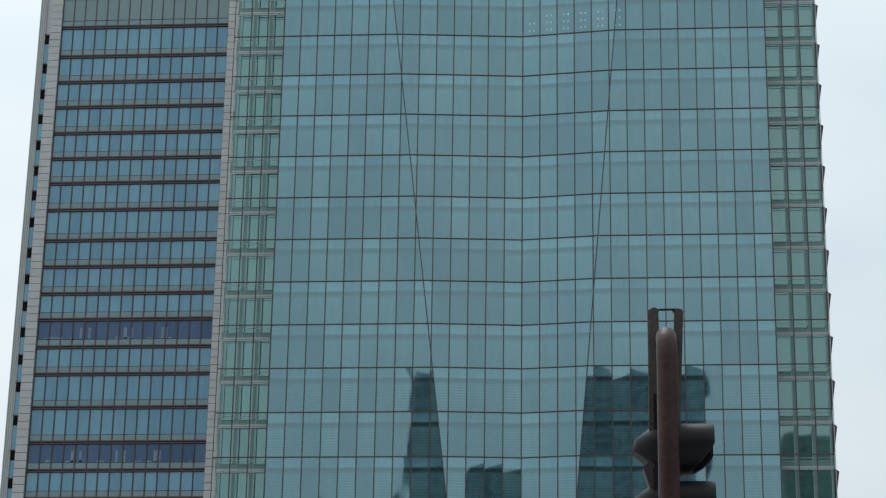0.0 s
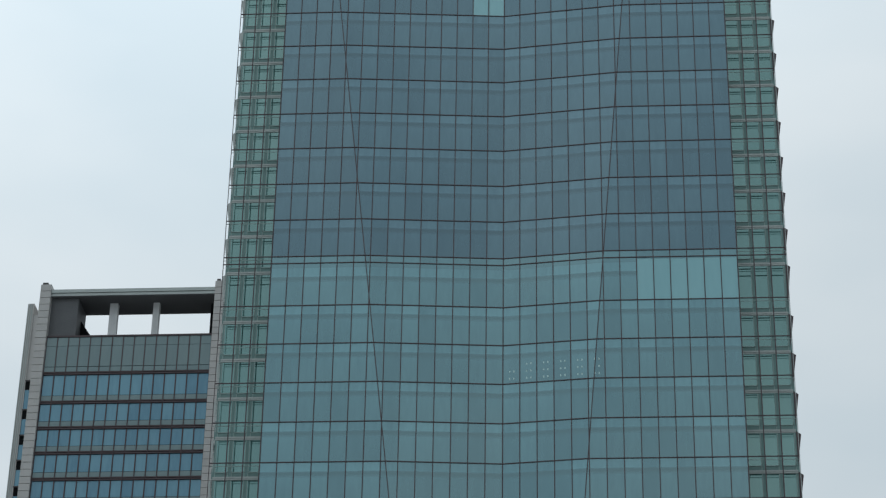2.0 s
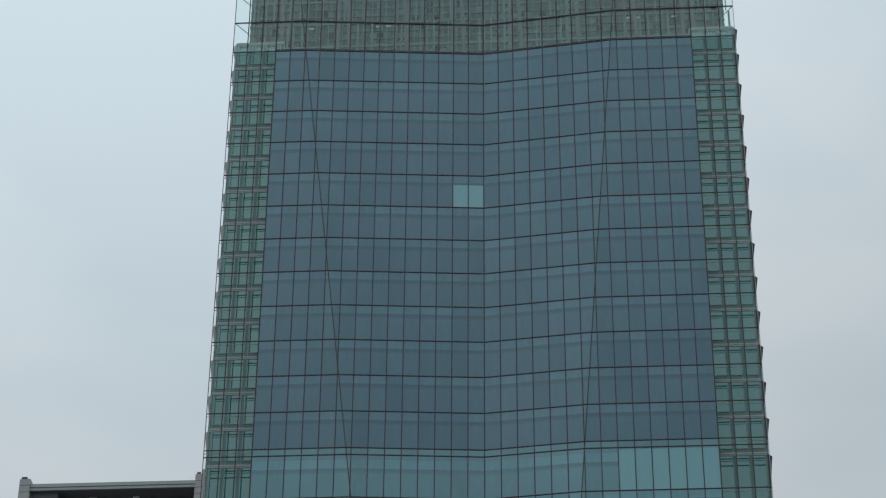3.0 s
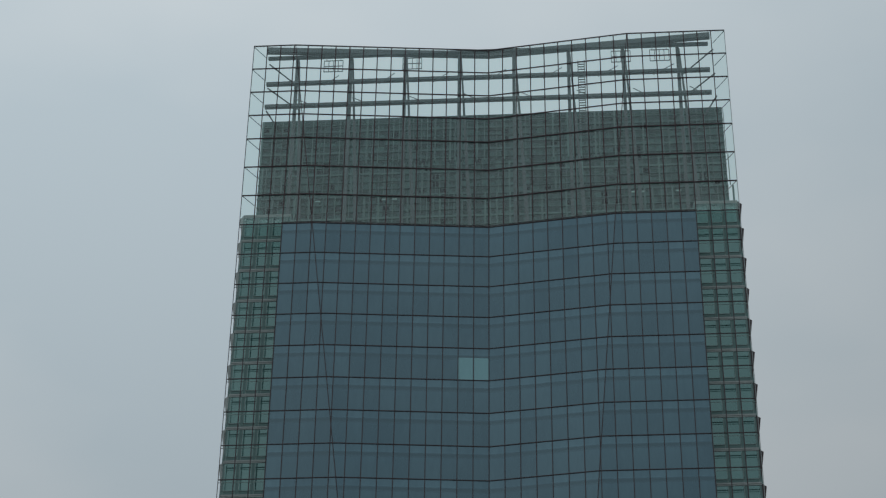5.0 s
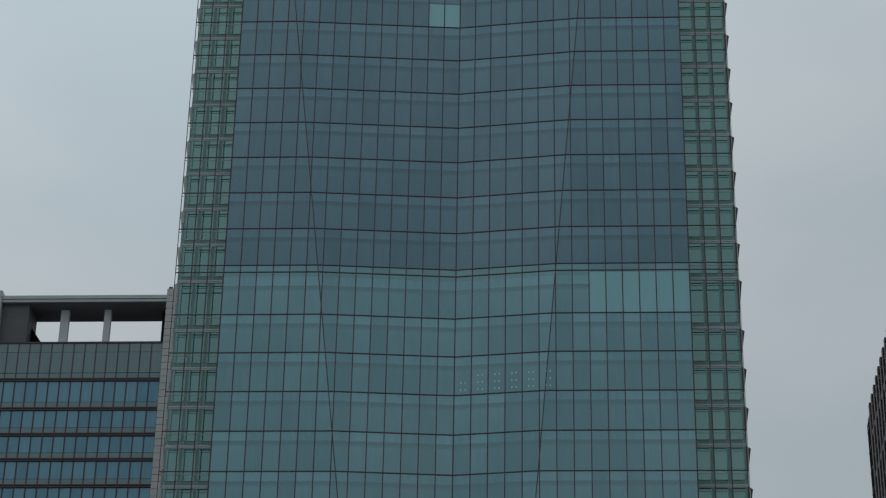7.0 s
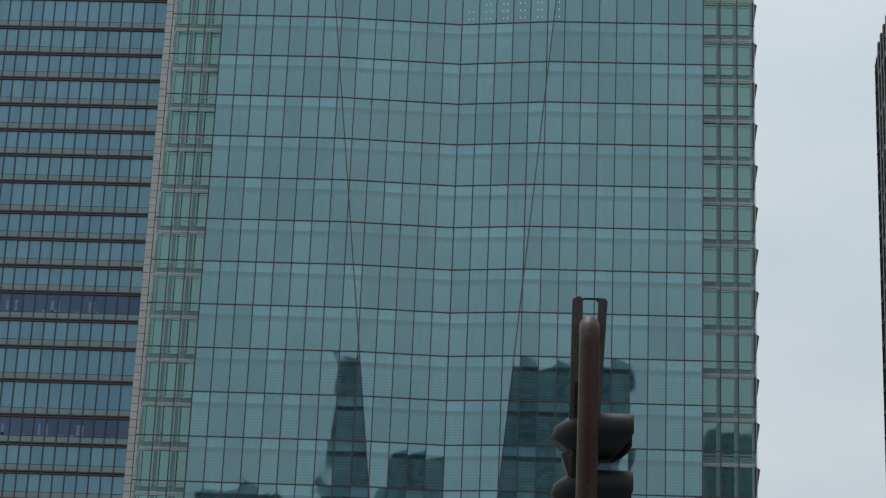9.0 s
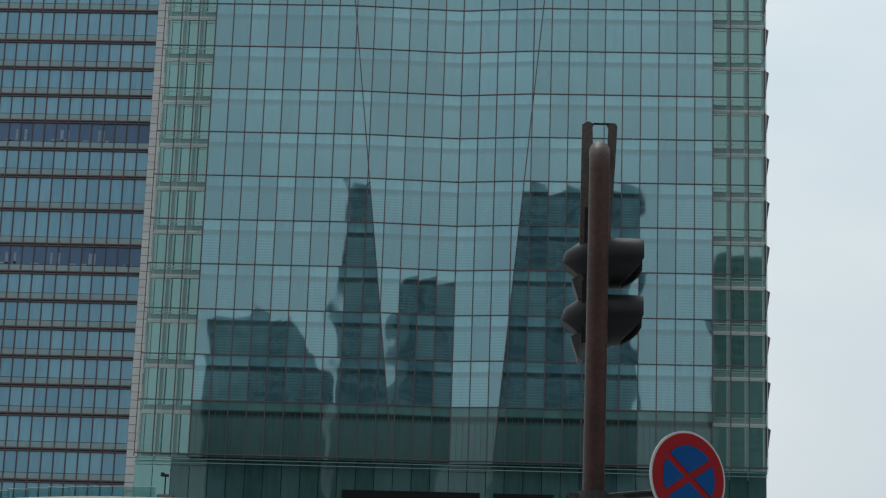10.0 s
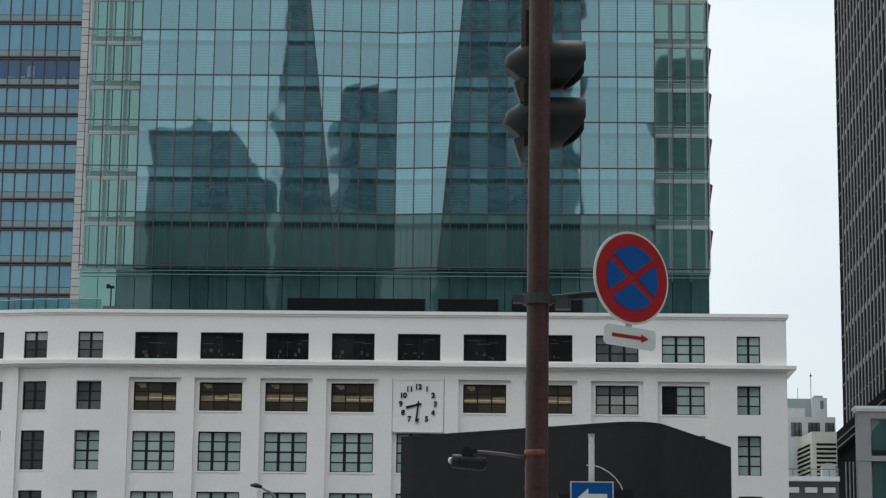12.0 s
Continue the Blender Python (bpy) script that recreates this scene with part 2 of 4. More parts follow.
WHITE_WALL = surface("white_tiled_wall", (0.9, 0.845, 0.805), 0.55, 0, 0.06, 0.22, 5.0, 0.15)
WHITE_TRIM = surface("white_painted_trim", (0.9, 0.85, 0.815), 0.5, 0, 0.05, 0.4, 7.0, 0.1)
SASH = surface("dark_steel_sash", (0.016, 0.018, 0.02), 0.6, 0.0, 0.1, 2, 20, 0.05, 0.0, 0.2)
PANE_GREEN = curtain_glass("pane_before_pale_blind", (0.33, 0.42, 0.40), (0.46, 0.55, 0.52), 1.5, (1, 1, 1), 0.12, 0.6)
# opaque panes: room darkness and warm room light are painted into the colour
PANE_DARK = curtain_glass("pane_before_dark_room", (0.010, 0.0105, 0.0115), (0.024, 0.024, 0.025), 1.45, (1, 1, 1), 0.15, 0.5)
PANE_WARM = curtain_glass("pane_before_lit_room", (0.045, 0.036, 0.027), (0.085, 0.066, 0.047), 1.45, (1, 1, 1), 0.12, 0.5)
PANE_GREY = curtain_glass("pane_grey_reflecting", (0.09, 0.10, 0.105), (0.19, 0.2, 0.205), 1.6, (1, 1, 1), 0.15, 0.5)
# pale colour paints a sky reflection at one window, blinds at slim ones
PANE_PALE = curtain_glass("pane_pale_sky_and_blind", (0.36, 0.345, 0.325), (0.62, 0.6, 0.57), 1.5, (1, 1, 1), 0.4, 0.5)
ROOM_GREY = surface("blue_grey_furniture", (0.2, 0.26, 0.34), 0.7, 0, 0.3, 1.5, 6, 0.05)
STONE = surface("grey_granite_cladding", (0.52, 0.51, 0.50), 0.65, 0, 0.1, 0.4, 9, 0.2, 0.08)
ARCADE_STONE = surface("grey_arcade_granite", (0.3, 0.29, 0.29), 0.65, 0, 0.1, 0.4, 9, 0.2)
DARK_STONE = surface("dark_grey_stone", (0.10, 0.095, 0.097), 0.6, 0, 0.12, 0.4, 9, 0.2)
FIN_STONE = surface("brownish_grey_stone", (0.108, 0.096, 0.096), 0.6, 0, 0.12, 0.4, 9, 0.2, 0.0, 0.2)
RUST_POLE = surface("brown_painted_pole", (0.042, 0.018, 0.0145), 0.5, 0.0, 0.5, 3.0, 30, 0.3, 0.0, 0.25)
BLACK_PLASTIC = surface("black_signal_housing", (0.008, 0.008, 0.009), 0.5, 0, 0.2, 6, 60, 0.1, 0.0, 0.22)
GREY_PLASTIC = surface("weathered_grey_housing", (0.032, 0.032, 0.035), 0.6, 0, 0.4, 8, 60, 0.15, 0.0, 0.3)
SIGN_RED = surface("sign_red", (0.26, 0.012, 0.016), 0.7, 0, 0.12, 8, 70, 0.05, 0.0, 0.12)
SIGN_BLUE = surface("sign_blue", (0.002, 0.058, 0.21), 0.7, 0, 0.1, 8, 70, 0.05, 0.0, 0.12)
SIGN_WHITE = surface("sign_white", (0.46, 0.465, 0.455), 0.6, 0, 0.12, 8, 70, 0.05)
SIGN_GREY = surface("sign_back_aluminium", (0.3, 0.31, 0.32), 0.45, 0.5, 0.1, 8, 70, 0.05)
HOARDING = surface("charcoal_metal_cladding", (0.0235, 0.023, 0.0235), 0.8, 0.0, 0.2, 0.3, 3, 0.06, 0.0, 0.06)
ASPHALT = surface("asphalt", (0.05, 0.05, 0.052), 0.9, 0, 0.2, 0.15, 40, 0.6)
PAVING = surface("granite_paving", (0.36, 0.355, 0.345), 0.8, 0, 0.15, 0.2, 12, 0.4)
FAR_WALL = surface("pale_far_building", (0.74, 0.75, 0.76), 0.7, 0, 0.08, 0.1, 1.5, 0.1)
FAR_BEIGE = surface("beige_far_building", (0.58, 0.57, 0.48), 0.7, 0, 0.08, 0.1, 1.5, 0.1)
TOWER_BACK = surface("office_facade_dark", (0.08, 0.095, 0.098), 0.6, 0.0, 0.2, 0.05, 0.6, 0.05)
OFFICE_LIGHT = glow("office_ceiling_light", (0.5, 0.7, 0.68), 0.12)
# glowing streak colour for room light; no lamp is modelled
WARM_LIGHT = glow("warm_room_light", (0.66, 0.45, 0.23), 0.12)
# brown of the light bands and corner wedges painted on warm windows
WARM_BAND = surface("brown_light_band", (0.27, 0.2, 0.125), 0.7, 0, 0.5, 1.2, 5, 0.05)
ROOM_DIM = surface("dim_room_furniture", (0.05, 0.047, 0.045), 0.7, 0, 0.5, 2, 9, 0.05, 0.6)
WORN_PLATE = surface("rust_stained_grey_plate", (0.075, 0.062, 0.056), 0.65, 0.1, 0.5, 4, 40, 0.3, 0.0, 0.25)
ROOF_GREY = surface("grey_roof_soffit", (0.125, 0.13, 0.138), 0.7, 0, 0.12, 0.4, 6, 0.1)


# ---- building blocks ----
class Shape:
    """Vertices and faces gathered into one mesh."""

    def __init__(self):
        self.v, self.f = [], []

    def box(self, x0, x1, y0, y1, z0, z1):
        i = len(self.v)
        self.v += [(x, y, z) for z in (z0, z1) for y in (y0, y1) for x in (x0, x1)]
        self.f += [tuple(i + k for k in q) for q in ((0, 2, 3, 1), (4, 5, 7, 6), (0, 1, 5, 4), (2, 6, 7, 3), (0, 4, 6, 2), (1, 3, 7, 5))]
        return self

    def slab(self, outline, back):
        """A flat outline pushed back by a vector."""
        i, k = len(self.v), len(outline)
        self.v += [tuple(p) for p in outline] + [tuple(a + b for a, b in zip(p, back)) for p in outline]
        self.f += [tuple(range(i, i + k)), tuple(range(i + 2 * k - 1, i + k - 1, -1))]
        self.f += [(i + j, i + k + j, i + k + (j + 1) % k, i + (j + 1) % k) for j in range(k)]
        return self

    def bar(self, points, ax, ay):
        """A square bar along points; ax and ay are its half sizes as vectors."""
        i = len(self.v)
        ax, ay = Vector(ax), Vector(ay)
        for p in points:
            p = Vector(p)
            self.v += [tuple(p - ax - ay), tuple(p + ax - ay), tuple(p + ax + ay), tuple(p - ax + ay)]
        n = len(points)
        for s in range(n - 1):
            a = i + 4 * s
            self.f += [(a + j, a + (j + 1) % 4, a + 4 + (j + 1) % 4, a + 4 + j) for j in range(4)]
        self.f += [(i + 3, i + 2, i + 1, i), tuple(i + 4 * (n - 1) + j for j in range(4))]
        return self

    def tube(self, points, radius, sides=14):
        """A round tube along points; radius may be one number or one for each point."""
        i, n = len(self.v), len(points)
        rs = radius if isinstance(radius, (list, tuple)) else [radius] * n
        pts = [Vector(p) for p in points]
        ref = Vector((0.31, 0.2, 0.93)).normalized() if abs((pts[-1] - pts[0]).normalized().z) < 0.7 else Vector((1, 0.13, 0))
        for s, p in enumerate(pts):
            d = (pts[min(s + 1, n - 1)] - pts[max(s - 1, 0)]).normalized()
            a = d.cross(ref).normalized()
            b = d.cross(a).normalized()
            self.v += [tuple(p + rs[s] * (math.cos(2 * math.pi * k / sides) * a + math.sin(2 * math.pi * k / sides) * b)) for k in range(sides)]
        for s in range(n - 1):
            q = i + sides * s
            self.f += [(q + k, q + (k + 1) % sides, q + sides + (k + 1) % sides, q + sides + k) for k in range(sides)]
        self.f += [tuple(i + sides - 1 - k for k in range(sides)), tuple(i + sides * (n - 1) + k for k in range(sides))]
        return self

    def mesh(self, name, mat, smooth=False):
        me = bpy.data.meshes.new(name)
        me.from_pydata(self.v, [], self.f)
        me.materials.append(mat)
        bm = bmesh.new()
        bm.from_mesh(me)
        if len(bm.faces) < 6000:
            bmesh.ops.recalc_face_normals(bm, faces=bm.faces)
        bm.to_mesh(me)
        bm.free()
        if smooth:
            for p in me.polygons:
                p.use_smooth = len(p.vertices) == 4
        return me


def thing(name, label, category, at=(0, 0, 0), group="", kind=""):
    ob = tagged(new(name), label, category, group, kind)
    ob.location = at
    return ob


def part(name, shape, mat, parent, label="", kind="", smooth=False):
    data = shape if isinstance(shape, bpy.types.Mesh) else shape.mesh(name, mat, smooth)
    ob = new(name, data)
    ob.parent = parent
    return tagged(ob, label, "", "", kind)


def boxes(*bs):
    s = Shape()
    for b in bs:
        s.box(*b)
    return s


# ---- ground, road, pavement ----
g = Shape().box(-4000, 4000, -4000, 4000, -1.0, -0.15)
tagged(new("ground", g.mesh("ground", PAVING)), "pale granite city ground reaching the horizon", "ground", kind="structure")
g = Shape().box(-300, 300, 60, 178, -0.15, -0.146)
tagged(new("road", g.mesh("road", ASPHALT)), "dark asphalt road before the white building", "road", kind="structure")
g = Shape().box(-200, 200, -60, 59, -0.15, 0.0)
tagged(new("pavement", g.mesh("pavement", PAVING)), "granite paved station forecourt with a raised edge", "pavement", kind="structure")

# ---- the glass tower ----
D, XC, PW = 204.7, -9.4446, 1.6817
XL, XR = XC - 14 * PW, XC + 14 * PW
SW = 1.64
XLO, XRO = XL - 3 * SW, XR + 3 * SW
KD = 0.0107


def fold_l(z):
    return XC - 5.4 - 0.1183 * (z - 42.6)


def fold_r(z):
    return XC + 3.9 + 0.083 * (z - 39.8)


def front(x, z):
    """Depth of the folded glass front: flat outside the two slanting creases, sunk to a valley in the middle."""
    deep = KD * (z + 5)
    if x <= XC:
        a = fold_l(z)
        return D + deep * max(0.0, (x - a) / (XC - a))
    a = fold_r(z)
    return D + deep * max(0.0, (a - x) / (a - XC))


def clip(poly, side):
    """Keep the part of an x-z outline where side(x, z) >= 0."""
    out = []
    for i, p in enumerate(poly):
        q = poly[(i + 1) % len(poly)]
        a, b = side(*p), side(*q)
        if a >= 0:
            out.append(p)
        if a * b < 0:
            t = a / (a - b)
            out.append((p[0] + t * (q[0] - p[0]), p[1] + t * (q[1] - p[1])))
    return out


def pane_shape(shape, x0, x1, z0, z1, inset=0.0):
    cell = [(x0, z0), (x1, z0), (x1, z1), (x0, z1)]
    cut = fold_l if x1 <= XC + 0.01 else fold_r
    for side in ((lambda x, z: x - cut(z)), (lambda x, z: cut(z) - x)):
        poly = clip(cell, side)
        if len(poly) >= 3 and max(p[0] for p in poly) - min(p[0] for p in poly) > 0.005:
            shape.slab([(x, front(x, z) + inset, z) for x, z in poly], (0, 0.05, 0))


LINES = [Z0 + STOREY * k for k in range(16)] + [ZM] + [ZU + STOREY_U * j for j in range(13)]
LATTICE = [LINES[-1], LINES[-1] + 4.3, LINES[-1] + 8.6, LINES[-1] + 12.95, 183.5, 187.2, 190.95, 194.7]
CORE_TOP = LINES[-1]
tower = thing("office_tower", "tall office tower of teal coated glass with a creased front", "tower", (XC, D, 0))


def tpart(name, shape, mat, parent=None, label="", kind="", smooth=False):
    """A part of the tower, given in world places."""
    shape.v = [(x - XC, y - D, z) for x, y, z in shape.v]
    return part(name, shape, mat, parent or tower, label, kind, smooth)


# black fill behind the panes, coloured for the unlit inside
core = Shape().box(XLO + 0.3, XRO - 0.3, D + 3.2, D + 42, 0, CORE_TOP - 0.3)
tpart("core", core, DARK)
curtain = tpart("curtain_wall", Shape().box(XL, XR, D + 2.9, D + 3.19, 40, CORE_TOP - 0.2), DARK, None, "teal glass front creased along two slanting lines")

BLINDS = {(15, c) for c in range(22, 28)} | {(24, 12), (24, 13)}
rest_low, rest_up = Shape(), Shape()
for k in range(len(LINES) - 1):
    z0, z1 = LINES[k], LINES[k + 1]
    for c in range(28):
        x0, x1 = XL + c * PW, XL + (c + 1) * PW
        if (k, c) in BLINDS:
            s = Shape()
            zb = z0 + (z1 - z0) * (0.7 if k == 24 else 0.955)
            pane_shape(s, x0, x1, z0, zb)
            tpart("pane", s, GLASS_BLIND, curtain, "window pane before a pale drawn blind")
            pane_shape(rest_low if k < 17 else rest_up, x0, x1, zb, z1)
        elif k < 10:
            s = Shape()
            pane_shape(s, x0, x1, z0, z1)
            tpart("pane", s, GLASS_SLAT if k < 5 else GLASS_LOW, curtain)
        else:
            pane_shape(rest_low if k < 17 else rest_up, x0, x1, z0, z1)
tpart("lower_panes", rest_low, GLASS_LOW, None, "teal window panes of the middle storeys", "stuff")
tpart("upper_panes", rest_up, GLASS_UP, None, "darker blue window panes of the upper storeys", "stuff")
for c in range(28):
    s = Shape()
    pane_shape(s, XL + c * PW, XL + (c + 1) * PW, 40.04, Z0)
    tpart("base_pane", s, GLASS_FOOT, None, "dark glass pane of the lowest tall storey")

# mullions run the whole height, up into the open screen; transoms follow the creases
TOP = LATTICE[-1]
for c in range(29):
    x = XL + c * PW
    zs = {40.0, TOP}
    for cut in (fold_l, fold_r):
        slope = cut(1.0) - cut(0.0)
        z = (x - cut(0.0)) / slope
        if 40 < z < TOP:
            zs.add(z)
    s = Shape().bar([(x, front(x, z) - 0.01, z) for z in sorted(zs)], (0.045, 0, 0), (0, 0.045, 0))
    tpart("mullion", s, MULLION)
    s = Shape().bar([(x, front(x, z) - 0.012, z) for z in sorted({CORE_TOP, TOP} | {q for q in zs if q > CORE_TOP})], (0.06, 0, 0), (0, 0.055, 0))
    tpart("screen_post", s, MULLION)
for z in LINES + LATTICE[1:]:
    r = 0.045 if z < ZM else 0.043 if z <= CORE_TOP else 0.062
    xs = sorted((XLO, fold_l(z), XC, fold_r(z), XRO))
    s = Shape().bar([(x, front(x, z) - 0.015, z) for x in xs], (0, 0, r), (0, 0.05, 0))
    tpart("transom", s, MULLION)
for cut in (fold_l, fold_r):
    s = Shape().bar([(cut(z), front(cut(z), z) - 0.012, z) for z in (40.2, TOP)], (0.045, 0, 0), (0, 0.045, 0))
    tpart("crease_bar", s, MULLION, None, "slanting dark bar along a crease")
tpart("base_beam", Shape().bar([(x, front(x, 40.3) - 0.03, 40.3) for x in sorted((XLO, fold_l(40.3), XC, fold_r(40.3), XRO))], (0, 0, 0.045), (0, 0.1, 0)), MULLION)
for z in (39.85, 39.5):
    tpart("base_beam", Shape().bar([(XLO, D + 0.02, z), (XRO, D + 0.02, z)], (0, 0, 0.03), (0, 0.04, 0)), SIDE_METAL)

# thin glass fins inside the tall lowest storey
for c in range(28):
    for k in (1, 2):
        x = XL + (c + k / 3) * PW
        tpart("glass_fin", Shape().bar([(x, front(x, 40.4) + 0.0, 40.4), (x, front(x, 44.2) + 0.0, 44.2)], (0.014, 0, 0), (0, 0.012, 0)), MULLION)

# recessed glazed storey under the tower front
for c in range(34):
    x0 = XLO + c * (XRO - XLO) / 34
    x1 = x0 + (XRO - XLO) / 34
    s = Shape().box(x0, x1 - 0.06, D + 0.7, D + 0.75, 33, 40.1)
    tpart("base_pane", s, GLASS_SIDE if c in (0, 1) else GLASS_BASE, None, "dark shop-height glass under the tower")
# openings are black sheets before the panes, coloured for the shade inside
for x0, x1 in ((-19.0, -6.6), (-5.4, 0.0), (1.2, 7.5)):
    tpart("dark_opening", Shape().box(x0, x1, D + 0.55, D + 0.66, 34, 37.5), DARK, None, "black sheet for a dark opening low in the glass")

# vent bays at both corners: an open outer frame, and a glazed wall with ledges set back behind it
YB = D + 2.2
BAY_TOP = CORE_TOP + 3.0
for a, b, sign in ((XLO, XL, -1), (XR, XRO, 1)):
    bay = tpart("vent_bay", Shape().box(a + 0.05, b + 0.6 if sign < 0 else b - 0.05, YB + 0.3, YB + 0.36, 39.6, BAY_TOP), SIDE_METAL, None, "corner bay of green glass with pale ledges")
    tpart("bay_return", Shape().box(b, b + 0.1, D + 0.07, YB + 0.3, 40.02, CORE_TOP) if sign < 0 else Shape().box(a - 0.1, a, D + 0.07, YB + 0.3, 40.02, CORE_TOP), SIDE_METAL, bay)
    floors = [z for z in LINES if z != ZM]
    ledges = [40.0] + [z - 0.72 for z in floors] + [BAY_TOP - 0.1]
    for k in range(len(ledges) - 1):
        z0, z1 = ledges[k] + 0.22, ledges[k + 1] - 0.14
        for c in range(4 if sign < 0 else 3):
            x0 = a + c * SW
            x1 = x0 + (0.6 if c == 3 else SW)
            p, q = x0 + 0.2, x1 - 0.2
            if c == 3:
                q = x1
            tpart("vent_pane", Shape().box(p, q, YB, YB + 0.05, z0 + 0.5, z1 - 0.02), GLASS_SIDE, bay)
            # louvred sill panel over the ledge, and a pale frame round the pane
            tpart("sill_panel", Shape().box(p, q, YB + 0.02, YB + 0.06, z0, z0 + 0.44), SIDE_METAL, bay)
            f = 0 if c == 3 else 0.05
            tpart("pane_frame", Shape().box(p - 0.05, q + f, YB - 0.03, YB + 0.06, z0 + 0.43, z0 + 0.51).box(p - 0.05, p + 0.02, YB - 0.03, YB + 0.06, z0, z1).box(q - 0.02, q + 0.05, YB - 0.03, YB + 0.06, z0, z1), SIDE_FRAME, bay)
        zl = ledges[k + 1]
        s = Shape().box(a, b + (0.6 if sign < 0 else 0), YB - 0.1, YB + 0.3, zl + 0.02, zl + 0.2).box(a, b + (0.6 if sign < 0 else 0), YB - 0.06, YB + 0.3, zl - 0.14, zl + 0.02)
        tpart("ledge", s, PALE_METAL, bay, "pale metal ledge")
        # leaning vent flap on the side face
        e = XLO if sign < 0 else XRO
        o = 0.46 if sign < 0 else 0.5
        s = Shape().slab([(e, YB, zl + 0.05), (e + sign * o, YB, zl - 0.3), (e + sign * o * 0.85, YB, zl - 0.8), (e, YB, z0 + 0.25)], (0, 12, 0))
        tpart("vent_flap", s, PALE_METAL if sign < 0 else MULLION, bay, "leaning metal flap on the side face")
    for z in floors[1:]:
        tpart("head_bar", Shape().box(a, b, D + 0.05, D + 0.1, z - 0.34, z - 0.29), SIDE_FRAME, bay, "thin pale bar under the outer transom")
    for c in range(4):
        x = a + c * SW
        edge = x in (XLO, XRO) or (sign > 0 and c == 3)
        r = 0.03 if edge else 0.05
        tpart("mullion", Shape().bar([(x, D - 0.03, 40.0), (x, D - 0.03, TOP)], (r, 0, 0), (0, 0.06, 0)), PALE_METAL if sign > 0 and c == 3 else MULLION)
        s = Shape().bar([(x, YB + 0.06, 40.1), (x, YB + 0.06, BAY_TOP)], (0.15, 0, 0), (0, 0.06, 0))
        tpart("vent_post", s, SIDE_METAL, bay)
    e = XLO if sign < 0 else XRO
    tpart("side_wall", Shape().box(min(e, e - sign * 0.3), max(e, e - sign * 0.3), YB + 0.37, D + 42, 39, BAY_TOP), GLASS_SIDE)

# black bar for the parapet's shadow, between the topmost panes and the open screen
s = Shape().bar([(x, front(x, CORE_TOP) + 0.08, CORE_TOP + 0.14) for x in (XL, fold_l(CORE_TOP), XC, fold_r(CORE_TOP), XR)], (0, 0, 0.16), (0, 0.04, 0))
tpart("parapet_gap", s, DARK, None, "black bar as parapet shadow along the top of the panes")

# open glass screen on the roof
for r in range(7):
    z0, z1 = LATTICE[r], LATTICE[r + 1]
    for c in range(-3, 31):
        x0 = XL + c * PW if 0 <= c < 28 else (XL + c * SW if c < 0 else XR + (c - 28) * SW)
        x1 = x0 + (PW if 0 <= c < 28 else SW)
        s = Shape()
        pane_shape(s, x0, x1, z0, z1, 0.03)
        tpart("screen_pane", s, CLEAR)
YF = D + 6.0
for i in range(8):
    x = -33.4 + 6.72 * i
    s = Shape().bar([(x, YF, CORE_TOP), (x, YF, 198.2)], (0.2, 0, 0), (0, 0.2, 0))
    tpart("roof_column", s, STEEL, None, "grey steel roof column")
    s = Shape().slab([(x + 1.3, YF - 0.1, CORE_TOP), (x + 1.85, YF - 0.1, CORE_TOP), (x + 0.28, YF - 0.1, 197.5), (x + 0.12, YF - 0.1, 197.5)], (0, 0.25, 0))
    tpart("raking_strut", s, STEEL)
    s = Shape().bar([(x + 0.9, D + 1.2, 186.9), (x + 3.1, YF - 0.4, 189.4)], (0.04, 0, 0), (0, 0, 0.05))
    tpart("roof_brace", s, STEEL)
    if i == 7:
        continue
    s = Shape().bar([(x + 5.9, D + 1.2, 190.6), (x + 3.6, YF - 0.4, 193.0)], (0.04, 0, 0), (0, 0, 0.05))
    tpart("roof_brace", s, STEEL)
for z, r in ((189.6, 0.2), (193.3, 0.2), (197.6, 0.14)):
    tpart("roof_beam", Shape().bar([(-37.0, YF - 0.6, z), (17.4, YF - 0.6, z)], (0, 0, r), (0, 0.25, 0)), STEEL, None, "long grey steel roof beam")
for x0, x1 in ((-37.1, XC), (XC, 17.6)):
    xa, xb = x0, x1
    tpart("roof_girder", Shape().bar([(xa, front(xa, 195) + 4.5, 198.1), (xb, front(xb, 195) + 4.5, 198.1)], (0, 0, 0.36), (0, 0.3, 0)), STEEL, None, "deep grey girder along the roof edge")
for e, sgn in ((XLO, 1), (XRO, -1)):
    for z0, z1 in ((187.2, 190.9), (183.5, 187.2), (190.9, 194.6), (179.8, 183.5), (175.5, 179.8), (171.2, 175.5), (166.9, 171.2)):
        tpart("roof_brace", Shape().bar([(e, D, z1), (e + sgn * 1.3, D + 2.1, z1)], (0.03, 0, 0), (0, 0, 0.04)), STEEL)
    for z0, z1 in ((189.6, 193.2), (193.3, 197.2), (182.5, 189.5)):
        tpart("roof_brace", Shape().bar([(e + sgn * 1.0, YF, z1), (e + sgn * 4.8, YF, z0)], (0.06, 0, 0), (0, 0, 0.08)), STEEL)
# roof ladder and two hanging cradles
lad = boxes(*[(1.35, 2.15, YF - 1.2, YF - 1.1, 183 + 0.42 * i, 183.12 + 0.42 * i) for i in range(28)])
lad.box(1.3, 1.4, YF - 1.2, YF - 1.1, 183, 195).box(2.1, 2.2, YF - 1.2, YF - 1.1, 183, 195)
tpart("roof_ladder", lad, STEEL)
